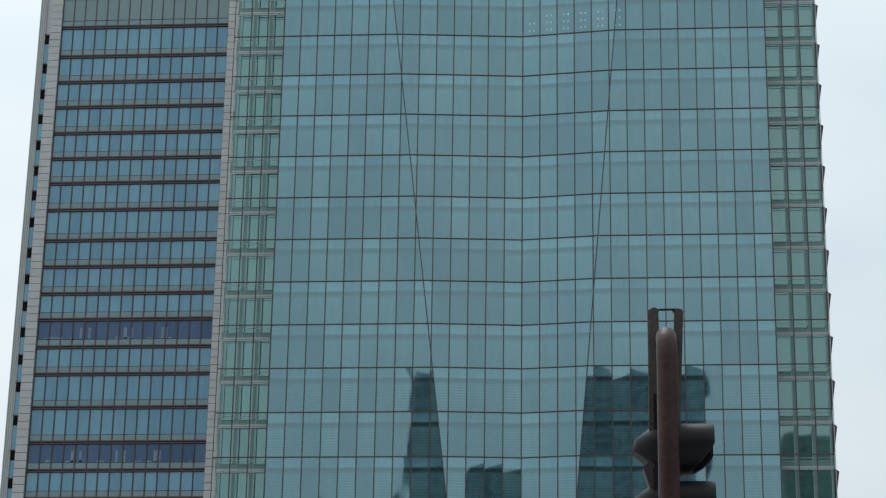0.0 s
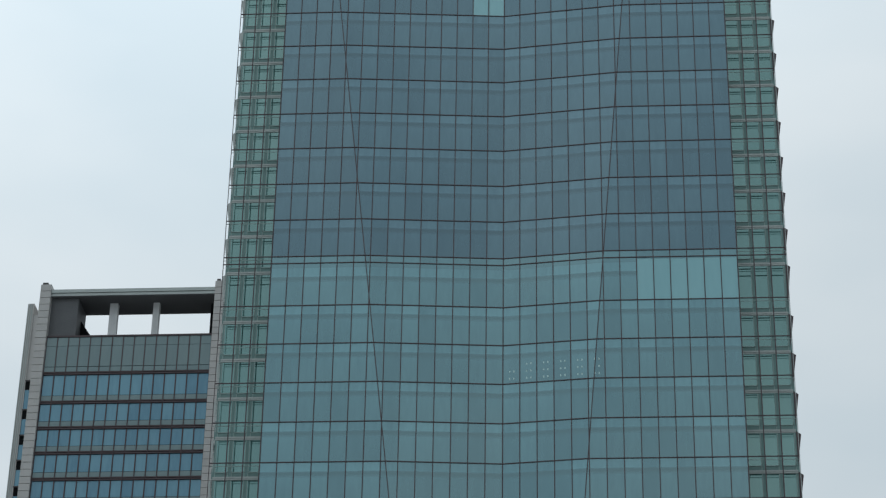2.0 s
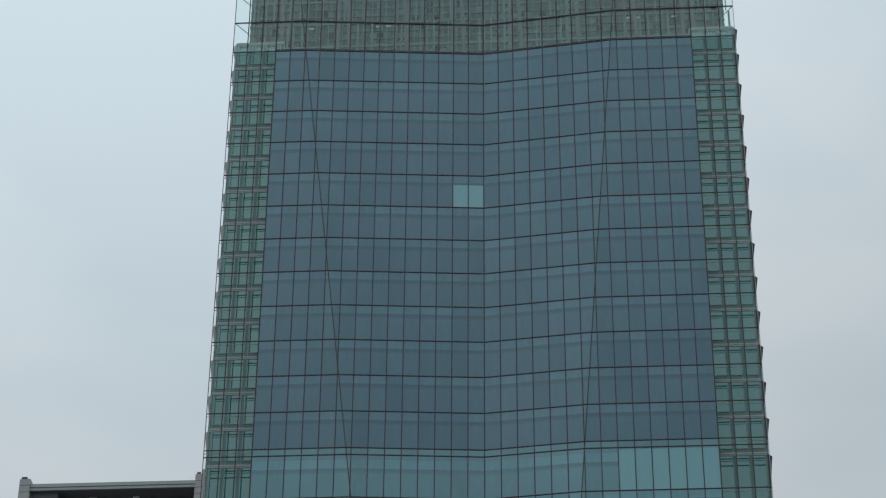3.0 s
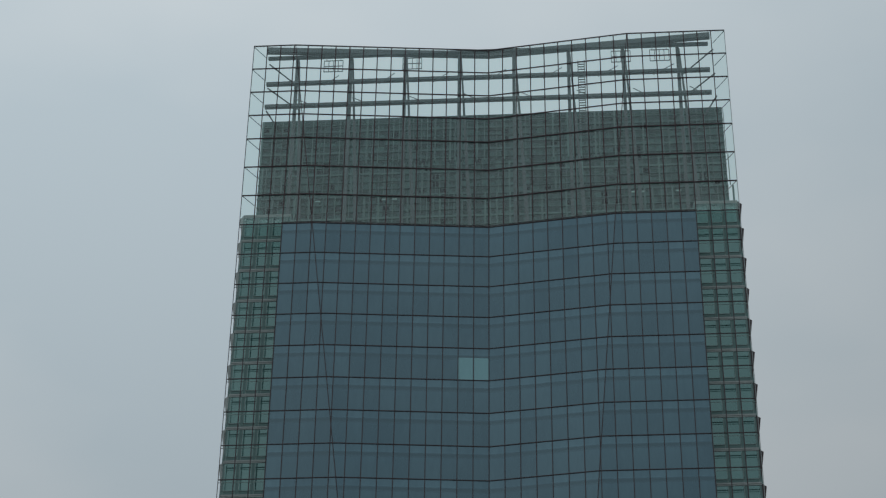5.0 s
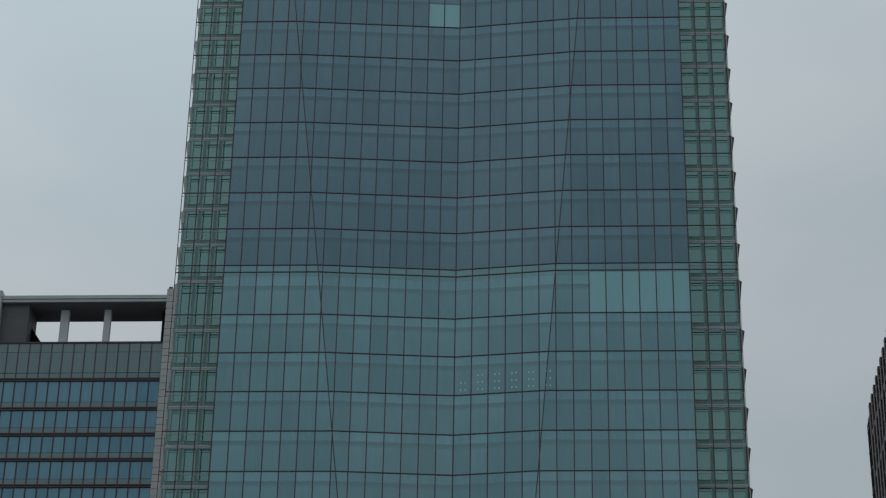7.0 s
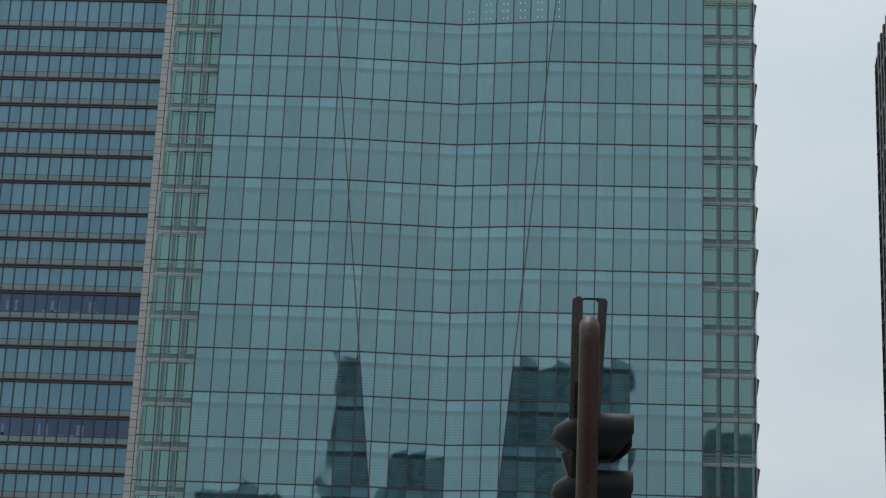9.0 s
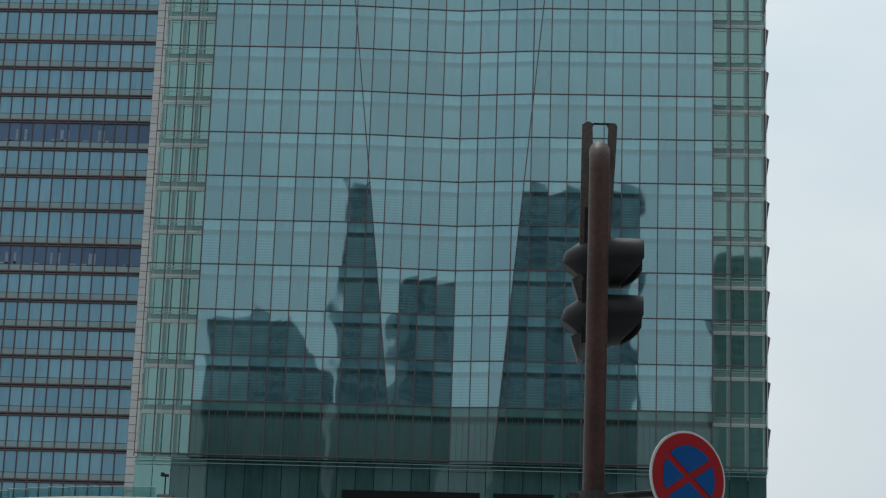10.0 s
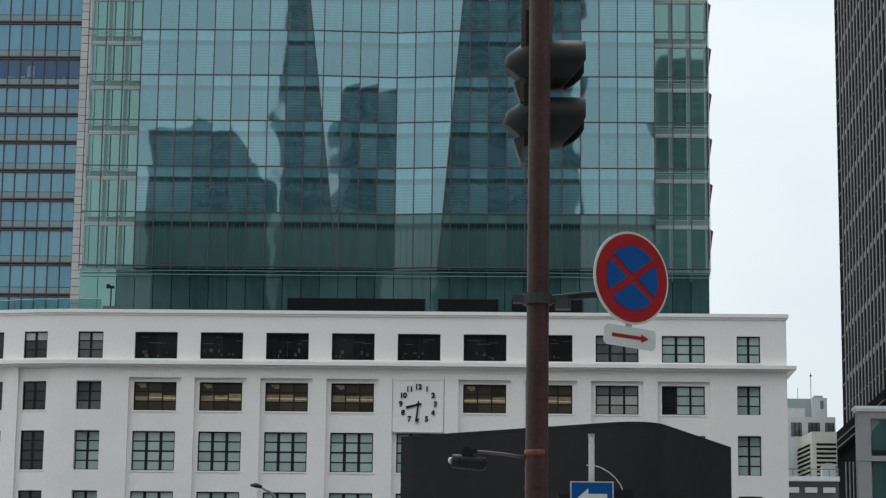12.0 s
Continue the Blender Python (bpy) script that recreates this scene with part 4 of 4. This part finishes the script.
rt = thing("dark_tower", "dark office tower with close vertical fins", "tower", (58, RY, 0))
Q0, Q1 = Vector((55.75, 375.0, 0)), Vector((54.9, 321.0, 0))
U = (Q1 - Q0).normalized()
W = Vector((-U.y, U.x, 0))
W = W if W.x > 0 else -W
RTOP, RBOT, STRIP = 177.5, 44.8, 7.0


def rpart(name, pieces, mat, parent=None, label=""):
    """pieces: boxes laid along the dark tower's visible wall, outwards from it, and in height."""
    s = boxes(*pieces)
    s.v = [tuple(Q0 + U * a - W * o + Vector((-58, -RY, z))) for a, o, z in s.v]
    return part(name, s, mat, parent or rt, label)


L = (Q1 - Q0).length
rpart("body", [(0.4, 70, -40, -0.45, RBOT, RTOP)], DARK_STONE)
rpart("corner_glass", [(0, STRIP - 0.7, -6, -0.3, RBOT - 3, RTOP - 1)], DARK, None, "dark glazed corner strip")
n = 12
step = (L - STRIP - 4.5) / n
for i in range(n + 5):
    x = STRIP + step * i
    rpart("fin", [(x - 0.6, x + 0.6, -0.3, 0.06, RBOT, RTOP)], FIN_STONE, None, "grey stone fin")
# glazing coloured black for the shade of the deep fins
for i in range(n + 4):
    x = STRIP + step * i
    rpart("glazing", [(x + 0.61, x + step - 0.61, -0.4, -0.1, RBOT + 2, RTOP - 0.5)], DARK, None, "glass between the fins, blackened for fin shade")
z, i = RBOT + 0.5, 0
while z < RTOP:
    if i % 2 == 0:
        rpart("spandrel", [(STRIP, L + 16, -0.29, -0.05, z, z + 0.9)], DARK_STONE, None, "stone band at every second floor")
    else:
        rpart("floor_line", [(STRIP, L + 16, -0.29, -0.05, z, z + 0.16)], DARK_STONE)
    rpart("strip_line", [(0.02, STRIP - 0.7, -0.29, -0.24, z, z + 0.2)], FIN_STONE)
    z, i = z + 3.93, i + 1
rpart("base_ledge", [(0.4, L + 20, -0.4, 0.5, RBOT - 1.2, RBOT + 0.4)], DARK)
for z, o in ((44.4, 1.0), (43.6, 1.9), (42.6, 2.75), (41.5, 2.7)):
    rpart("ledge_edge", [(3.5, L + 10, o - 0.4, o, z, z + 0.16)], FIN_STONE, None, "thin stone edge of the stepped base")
# near-black colour gives soffit and stem the shade beneath the base
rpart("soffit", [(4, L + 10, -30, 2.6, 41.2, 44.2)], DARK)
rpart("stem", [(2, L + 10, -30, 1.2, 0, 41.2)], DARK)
low = thing("arcade_building", "grey granite low building with tall arched windows", "building", (37, 233, 0))
LX, LY = 36.25, 233.0


def lpart(name, bs, mat, parent=None, label=""):
    s = boxes(*bs)
    s.v = [(x - 37, y - 233, z) for x, y, z in s.v]
    return part(name, s, mat, parent or low, label)


lpart("wall", [(LX, LX + 1.3, LY, LY + 1.6, 0, 31.2), (LX + 1.3, LX + 6, LY, LY + 1.6, 30.5, 31.2), (LX + 1.3, LX + 6, LY + 0.6, LY + 1.6, 0, 30.5)], ARCADE_STONE)
lpart("cap", [(LX - 0.15, LX + 6.2, LY - 0.25, LY + 1.7, 31.2, 31.42), (LX - 0.3, LX + 6.4, LY - 0.45, LY + 1.8, 31.42, 31.7)], FAR_WALL)
arch = Shape()
pts = [(LX + 1.5, LY + 0.4, 20.5)] + [(LX + 3.4 - 1.9 * math.cos(math.pi * i / 14), LY + 0.4, 28.7 + 1.7 * math.sin(math.pi * i / 14)) for i in range(15)] + [(LX + 5.3, LY + 0.4, 20.5)]
arch.slab(pts, (0, 0.15, 0))
arch.v = [(x - 37, y - 233, z) for x, y, z in arch.v]
part("arched_window", arch, GLASS_BASE, low, "dark arched window")
lpart("string_course", [(LX - 0.12, LX + 6, LY - 0.12, LY + 0.3, 26.2, 26.7), (LX - 0.12, LX + 6, LY - 0.12, LY + 0.3, 20.0, 20.6)], ARCADE_STONE)
lpart("window_band", [(LX + 1.5, LX + 5.3, LY + 0.3, LY + 0.5, 26.9, 27.3)], SASH)
lpart("stair_post", [(LX - 1.0, LX - 0.9, LY + 2, LY + 2.2, 0, 26.3), (LX - 0.62, LX - 0.52, LY + 2, LY + 2.2, 0, 26.3), (LX - 0.25, LX - 0.15, LY + 2, LY + 2.2, 0, 26.3)], ARCADE_STONE)

# ---- far buildings in the gap ----
far = thing("far_office", "pale far office building with a roof mast", "building", (45, 330, 0))


def fpart(parent, name, bs, mat, label="", at=(45, 330)):
    s = boxes(*bs)
    s.v = [(x - at[0], y - at[1], z) for x, y, z in s.v]
    return part(name, s, mat, parent, label)


fpart(far, "wall", [(44.9, 47.06, 330, 345, 0, 45.4)], FAR_WALL, "white stair tower")
fpart(far, "plant_wall", [(38, 44.9, 331, 345, 0, 45.4)], PALE_METAL, "grey louvred plant wall")
fpart(far, "tank", [(40.5, 43.9, 330, 330.9, 42.6, 43.9)], FAR_WALL)
fpart(far, "roof_tank", [(45.3, 46.6, 331, 333, 45.4, 45.85)], PALE_METAL)
fpart(far, "small_window", [(46.1, 46.55, 329.9, 330, 43.8, 45.0)], SIDE_METAL)
fpart(far, "mast", [(45.17, 45.25, 333, 333.1, 45.4, 49.4)], STEEL)
fpart(far, "mast", [(43.27, 43.33, 333, 333.1, 45.4, 47.2)], STEEL)
fpart(far, "dish", [(45.05, 45.4, 332.9, 333, 48.9, 49.1)], STEEL)
mid = thing("far_annex", "pale far annex with dark window bays", "building", (45, 324, 0))
KM = 324 / 330.0
fpart(mid, "wall", [(38 * KM, 48.2 * KM, 324, 329, 0, 41.9)], FAR_WALL, "", (45, 324))
for x0, x1 in ((39.3, 41.1), (41.85, 43.4), (44.3, 46.0), (46.7, 48.0)):
    w = fpart(mid, "window", [(x0 * KM, x1 * KM, 323.9, 324, 39.2, 41.1)], PANE_GREY, "", (45, 324))
    fpart(mid, "window_bar", [((x0 + 0.5) * KM, (x0 + 0.6) * KM, 323.8, 323.9, 39.2, 41.1), ((x0 + 1.1) * KM, (x0 + 1.2) * KM, 323.8, 323.9, 39.2, 41.1)], SASH, "", (45, 324))
car = thing("parking_building", "beige far building with dark horizontal slots", "building", (45, 316, 0))
fpart(car, "wall", [(42.9, 46.3, 316, 322, 0, 38.9)], FAR_BEIGE, "", (45, 316))
side = Shape().slab([(42.88, 316, 0), (41.0, 334, 0), (41.0, 334, 38.9), (42.88, 316, 38.9)], (0.6, 0.1, 0))
side.v = [(x - 45, y - 316, z) for x, y, z in side.v]
part("side_wall", side, FAR_BEIGE, car)
for i in range(8):
    z = 37.0 - 0.62 * i
    fpart(car, "slot", [(43.5, 46.2, 315.9, 316, z, z + 0.3)], DARK, "", (45, 316))
    s = Shape().slab([(42.75, 316.8, z), (41.05, 333, z), (41.05, 333, z + 0.3), (42.75, 316.8, z + 0.3)], (-0.06, -0.01, 0))
    s.v = [(x - 45, y - 316, zz) for x, y, zz in s.v]
    part("side_slot", s, DARK, car)
ter = thing("roof_terrace", "grey low roof terrace with rails and plant boxes", "building", (45, 310, 0))
fpart(ter, "slab", [(37, 45.4, 308, 314, 31.4, 32.0)], FAR_WALL, "", (45, 310))
fpart(ter, "wall", [(37, 45.4, 309, 314, 0, 31.4)], DARK_STONE, "dark recessed wall", (45, 310))
fpart(ter, "rail", [(37, 45.4, 308, 308.1, 32.9, 33.0)], STEEL, "", (45, 310))
for i in range(7):
    fpart(ter, "rail_post", [(38 + 1.2 * i, 38.08 + 1.2 * i, 308, 308.1, 32.0, 32.9)], STEEL, "", (45, 310))
fpart(ter, "plant_box", [(43.4, 45.2, 310, 312, 32.0, 33.6)], PALE_METAL, "", (45, 310))
fpart(ter, "lamp_box", [(43.8, 44.7, 309.8, 309.9, 33.7, 33.95)], SIGN_WHITE, "", (45, 310))
for i in range(3):
    fpart(ter, "ledge_box", [(38.5 + 2.4 * i, 40.1 + 2.4 * i, 308.6, 309, 29.9, 30.6)], FAR_WALL, "", (45, 310))

# ---- charcoal clad kiosk on the forecourt ----
kiosk = thing("ventilation_kiosk", "charcoal metal clad kiosk with a rounded corner", "kiosk", (0, 52, 0))
c0 = Vector((3.3, 49.8, 0))
left, right = Vector((-2.2, 53.2, 0)), Vector((5.55, 55.0, 0))
r = 1.0
p0, p1 = c0 + (left - c0).normalized() * r, c0 + (right - c0).normalized() * r
line = [left + Vector((-0.1, 3, 0)), left + Vector((-0.03, 0.3, 0)), left + Vector((0.25, 0, 0))]
for i in range(25):
    t = i / 24
    line.append((1 - t) ** 2 * p0 + 2 * t * (1 - t) * c0 + t * t * p1)
line += [right, right + Vector((-2.0, 6, 0))]
H = 7.7
s = Shape()
s.slab([(p.x, p.y - 52, 0.0) for p in line], (0, 0, H - 0.06))
part("cladding", s, HOARDING, kiosk)
part("coping", Shape().slab([(p.x, p.y - 52 - 0.012, H - 0.06) for p in line], (0, 0, 0.06)), HOARDING, kiosk, "thin metal edge along the top")

# ---- signal pole close to the camera ----
SY = 15.0
pole = thing("signal_pole", "brown steel signal pole with a bent top", "pole", (0.255, SY, 0))
part("shaft", Shape().tube([(-0.004, 0, 0), (0.0, 0, 3.0), (0.01, 0, 5.6), (0.012, 0.0, 6.46), (0.012, 0.03, 6.56), (0.012, 0.1, 6.64), (0.012, 0.22, 6.68), (0.012, 0.5, 6.68)], [0.076, 0.075, 0.072, 0.071, 0.071, 0.071, 0.071, 0.071], 20), RUST_POLE, pole, "", "", True)
part("clamp", Shape().tube([(0, 0, 4.19), (0, 0, 4.26)], 0.098, 20).box(-0.16, 0.2, -0.03, 0.03, 4.2, 4.25).box(0.12, 0.22, -0.05, 0.05, 4.16, 4.23), GREY_PLASTIC, pole, "grey clamp band")
part("tape", Shape().tube([(-0.003, 0, 3.195), (-0.003, 0, 3.232)], 0.0772, 20), surface("orange_worn_paint", (0.15, 0.035, 0.02), 0.6, 0, 0.7, 6, 40), pole, "worn orange paint band", "", True)
for z in (3.1, 2.98):
    part("band", Shape().tube([(0, 0, z), (0, 0, z + 0.02)], 0.0785, 20), RUST_POLE, pole)

sig = thing("traffic_signal", "black traffic signal head with hooded lamps on the pole", "traffic signal", (0.265, SY + 0.32, 5.35))
part("back_plate", Shape().slab([(-0.125, 0, 0.3), (-0.02, 0, 0.3), (-0.045, 0, 1.57), (-0.075, 0, 1.585), (-0.118, 0, 1.56)], (0, 0.2, 0)), WORN_PLATE, sig, "rust-stained back plate")
part("side_plate", Shape().slab([(0.03, 0, 0.6), (0.085, 0, 0.6), (0.128, 0, 1.55), (0.115, 0, 1.57), (0.066, 0, 1.575)], (0, 0.2, 0)), WORN_PLATE, sig)
part("top_bracket", Shape().bar([(-0.058, 0.06, 1.25), (-0.058, 0.06, 1.55), (-0.04, 0.06, 1.585), (0.058, 0.06, 1.585), (0.076, 0.06, 1.55), (0.076, 0.06, 1.25)], (0.007, 0, 0.004), (0, 0.012, 0)), BLACK_PLASTIC, sig)
part("case", boxes((-0.1, 0.06, -0.04, 0.22, -0.02, 0.42), (-0.09, 0.05, -0.02, 0.2, 0.42, 0.95)), BLACK_PLASTIC, sig)


def hood(name, z, reach, rad, mat, flip=1):
    """A deep half-round hood over a lamp, with a drooping lip."""
    s = Shape()
    n = 20
    rings = []
    for k, x in enumerate((0.02, reach * 0.4, reach * 0.75, reach * 0.93, reach)):
        squeeze = (1.0, 1.0, 1.0, 0.985, 0.95)[k]
        for q in range(n + 1):
            a = math.pi * (-0.5 + 2.0 * q / n)
            cut = 0.16 * max(0.0, -math.sin(a)) ** 1.5 * (x / reach) ** 2
            s.v.append((flip * (x - cut), 0.1 + rad * squeeze * math.cos(a), z + rad * squeeze * math.sin(a) * 0.95))
        rings.append(k * (n + 1))
    m = len(s.v)
    s.v += [(v[0], 0.1 + (v[1] - 0.1) * 0.94, z + (v[2] - z) * 0.94) for v in s.v]
    for k in range(4):
        for q in range(n):
            a, b = rings[k] + q, rings[k + 1] + q
            s.f += [(a, a + 1, b + 1, b), (m + b, m + b + 1, m + a + 1, m + a)]
    for q in range(n):
        b = rings[4] + q
        s.f.append((b, b + 1, m + b + 1, m + b))
    return part(name, s, mat, sig, "", "", True)


for z in (0.575, 0.17):
    lens = part("lamp_case", Shape().tube([(-0.175, 0.1, z - 0.06), (-0.15, 0.1, z - 0.03), (-0.08, 0.1, z), (0.1, 0.1, z)], [0.09, 0.13, 0.17, 0.175], 28), BLACK_PLASTIC, sig, "weathered dark lamp case", "", True)
    part("lens", Shape().tube([(0.1, 0.1, z), (0.12, 0.1, z)], 0.15, 20), GLASS_BASE, lens, "unlit dark lens")
    hood("hood", z + 0.01, 0.32, 0.185, BLACK_PLASTIC)
    s = Shape().slab([(-0.1, 0.0, z - 0.1), (-0.17, 0.02, z - 0.13), (-0.12, 0.02, z - 0.28), (-0.09, 0.0, z - 0.3)], (0, 0.2, 0))
    part("rear_hood", s, GREY_PLASTIC, sig, "weathered grey rear hood")

# no-stopping sign on a short arm
sign = thing("no_stopping_sign", "round red and blue no-stopping sign with a plate below", "road sign", (0.87, SY - 0.1, 4.355))
ARM = Matrix.Rotation(radians(35), 4, "Z") @ Matrix.Rotation(radians(2), 4, "Y")


def spart(name, s, mat, parent=None, label="", smooth=False):
    s.v = [tuple(ARM @ Vector(v)) for v in s.v]
    return part(name, s, mat, parent or sign, label, "", smooth)


def disc(rad, y, thick, sides=48):
    return Shape().slab([(rad * math.cos(2 * math.pi * k / sides), y, rad * math.sin(2 * math.pi * k / sides)) for k in range(sides)], (0, thick, 0))


face = spart("face", disc(0.308, 0, 0.012), SIGN_WHITE)
spart("red_disc", disc(0.292, -0.006, 0.005), SIGN_RED, face)
seg = 14
R = 0.212
for k in range(4):
    mid_a = math.pi / 2 * k
    half = radians(35) if k % 2 == 0 else radians(55)
    s = []
    lo, hi = mid_a - half, mid_a + half
    gap = math.asin(0.024 / R)
    c = (0.024 / math.sin(half) * math.cos(mid_a), 0.024 / math.sin(half) * math.sin(mid_a))
    s.append((c[0], -0.011, c[1]))
    for q in range(seg + 1):
        a = lo + gap + (hi - lo - 2 * gap) * q / seg
        s.append((R * math.cos(a), -0.011, R * math.sin(a)))
    spart("blue_field", Shape().slab(s, (0, 0.004, 0)), SIGN_BLUE, face)
plate = spart("arrow_plate", Shape().slab([(sx * 0.19 + 0.02 * cx, 0, -0.392 + sz * 0.047 + 0.02 * cz) for sx, sz, cx, cz in ((-1, -1, -1, 0), (-1, -1, 0, -1), (1, -1, 0, -1), (1, -1, 1, 0), (1, 1, 1, 0), (1, 1, 0, 1), (-1, 1, 0, 1), (-1, 1, -1, 0))], (0, 0.012, 0)), SIGN_WHITE, None, "white plate with a red arrow")
spart("arrow", Shape().slab([(-0.15, -0.004, -0.404), (0.09, -0.004, -0.401), (0.09, -0.004, -0.417), (0.15, -0.004, -0.39), (0.09, -0.004, -0.363), (0.09, -0.004, -0.379), (-0.15, -0.004, -0.381)], (0, 0.003, 0)), SIGN_RED, plate)
spart("strap", boxes((-0.02, 0.02, 0.012, 0.03, -0.42, 0.2)), SIGN_GREY)
part("arm", Shape().tube([(-0.55, 0.25, -0.1), (-0.3, 0.25, -0.07), (0.0, 0.25, -0.05)], 0.024, 10), SASH, sign)

# small flood lamp on an arm of the pole
fl = thing("flood_lamp", "small black lamp on a thin arm of the pole", "lamp", (-0.192, SY, 3.15))
TIP = pose(0, 0, 0, 0, 5, 0)


def flpart(name, s, mat, label="", smooth=False):
    s.v = [tuple(TIP @ Vector(v)) for v in s.v]
    return part(name, s, mat, fl, label, "", smooth)


flpart("housing", Shape().tube([(-0.105, 0, 0), (-0.095, 0, 0), (0.09, 0, 0), (0.115, 0, 0), (0.12, 0, 0)], [0.036, 0.046, 0.048, 0.04, 0.03], 18), BLACK_PLASTIC, "", True)
for i in range(4):
    flpart("cooling_fin", Shape().tube([(-0.06 + 0.045 * i, 0, 0), (-0.052 + 0.045 * i, 0, 0)], 0.0495, 18), BLACK_PLASTIC)
flpart("lens", Shape().tube([(-0.128, 0, 0.004), (-0.12, 0, 0.004), (-0.104, 0, 0.002)], [0.008, 0.018, 0.024], 14), SIGN_WHITE, "clear bulging lens", True)
part("mount", boxes((-0.04, 0.035, -0.03, 0.03, 0.04, 0.075), (-0.03, 0.02, -0.02, 0.02, 0.075, 0.1), (0.02, 0.06, -0.015, 0.015, 0.055, 0.085)), BLACK_PLASTIC, fl)
part("arm", Shape().tube([(0.03, 0, 0.07), (0.12, 0, 0.066), (0.24, 0, 0.055), (0.4, 0, 0.03)], 0.011, 10), MULLION, fl, "", "", True)

# blue one-way sign on its own white post
blue = thing("direction_sign", "blue road sign with a white arrow on a white post", "road sign", (0.615, SY - 0.2, 0))
part("post", Shape().tube([(-0.01, 0.06, 0), (-0.01, 0.06, 3.305)], 0.019, 14), SIGN_WHITE, blue)
part("cap", Shape().tube([(-0.01, 0.06, 3.305), (-0.01, 0.06, 3.325)], 0.022, 14), SIGN_GREY, blue)
bf = part("face", boxes((-0.148, 0.128, 0, 0.012, 2.78, 3.015)), SIGN_WHITE, blue)
part("blue_field", boxes((-0.14, 0.12, -0.005, 0, 2.788, 3.007)), SIGN_BLUE, bf)
part("arrow", Shape().slab([(-0.113, -0.009, 2.9), (-0.033, -0.009, 2.97), (-0.033, -0.009, 2.935), (0.087, -0.009, 2.935), (0.087, -0.009, 2.87), (-0.033, -0.009, 2.87), (-0.033, -0.009, 2.83)], (0, 0.003, 0)), SIGN_WHITE, bf)
part("cable", Shape().tube([(-0.04, 0.07, 3.125), (0.0, 0.075, 3.127), (0.05, 0.08, 3.112), (0.1, 0.08, 3.085), (0.145, 0.08, 3.045), (0.175, 0.08, 3.005), (0.19, 0.08, 2.97)], 0.0035, 8), PALE_METAL, blue, "", "", True)
part("rear_case", boxes((0.14, 0.27, 0.2, 0.35, 2.9, 2.985), (-0.22, -0.13, 0.2, 0.3, 2.86, 2.95)), BLACK_PLASTIC, blue)

# street lamp farther off
sl = thing("street_lamp", "curved grey street lamp before the white building", "street lamp", (-8.3, 90, 0))
part("post", Shape().tube([(0, 0, 0), (0, 0, 8.6), (-0.15, 0, 9.2), (-0.5, 0, 9.65), (-0.9, 0, 9.85)], [0.1, 0.07, 0.06, 0.05, 0.04], 12), STEEL, sl, "", "", True)
part("head", Shape().tube([(-1.3, 0, 9.93), (-1.1, 0, 9.93), (-0.85, 0, 9.87)], [0.04, 0.1, 0.06], 12), GREY_PLASTIC, sl, "", "", True)

# ---- the city behind the camera, seen in the glass ----


def back_tower(x0, x1, y, z, label, depth=40, step=4.2, shoulder=None):
    """An office tower facing the glass front."""
    t = thing("city_tower", label, "tower", ((x0 + x1) / 2, y, 0), "towers behind the forecourt")
    xm = (x0 + x1) / 2
    part("body", boxes((x0 - xm, x1 - xm, -depth, 0, 0, z)), TOWER_BACK, t)
    if shoulder:
        part("shoulder", boxes(*[(sx - xm, x0 - xm, -depth, -0.5, 0, sz) for sx, sz in shoulder]), TOWER_BACK, t, "lower wing stepping out from the tower")
    s = Shape()
    k = 20.0
    while k < z - 3:
        s.box(x0 - xm + 0.4, x1 - xm - 0.4, 0.0, 0.12, k, k + step * 0.5)
        k += step
    part("window_bands", s, PANE_DARK, t, "", "stuff")
    s = Shape()
    x = x0 + 3
    while x < x1 - 1:
        s.box(x - xm - 0.3, x - xm + 0.3, 0.12, 0.4, 0, z)
        x += 6.0
    part("piers", s, TOWER_BACK, t, "", "stuff")
    part("roof_plant", boxes((-(x1 - x0) * 0.12, (x1 - x0) * 0.25, -depth * 0.7, -depth * 0.2, z, z + 3)), TOWER_BACK, t)
    part("roof_plant", boxes((-(x1 - x0) * 0.34, -(x1 - x0) * 0.16, -depth * 0.5, -depth * 0.15, z, z + 1.6), ((x1 - x0) * 0.27, (x1 - x0) * 0.4, -depth * 0.5, -depth * 0.15, z, z + 1.2), (-(x1 - x0) * 0.02, (x1 - x0) * 0.12, -depth * 0.5, -depth * 0.25, z + 3, z + 5)), TOWER_BACK, t)
    return t


back_tower(-82, -63, -120, 134.5, "dark stepped office tower with roof plant")
# second one is out of view, added to darken the kiosk's right face
back_tower(66, 116, 150, 62.0, "unseen office building added to shade the kiosk", 120)
back_tower(-66, -54.8, -126, 126.0, "lower dark office tower", 5)
back_tower(-51.4, -28, -120, 169.0, "slender dark office tower with stepped shoulders", shoulder=((-52.6, 150.0),))
back_tower(-19.0, 24.0, -250, 209.0, "broad dark office tower with striped storeys")
back_tower(57.5, 120, -400, 234.0, "very tall dark office tower far behind")
back_tower(-150, -86, -160, 96.0, "broad low office building")
back_tower(-200, -64.5, -170, 95.0, "long low office building behind the towers")
back_tower(-57.0, 200, -170, 95.0, "long low office building behind the towers")
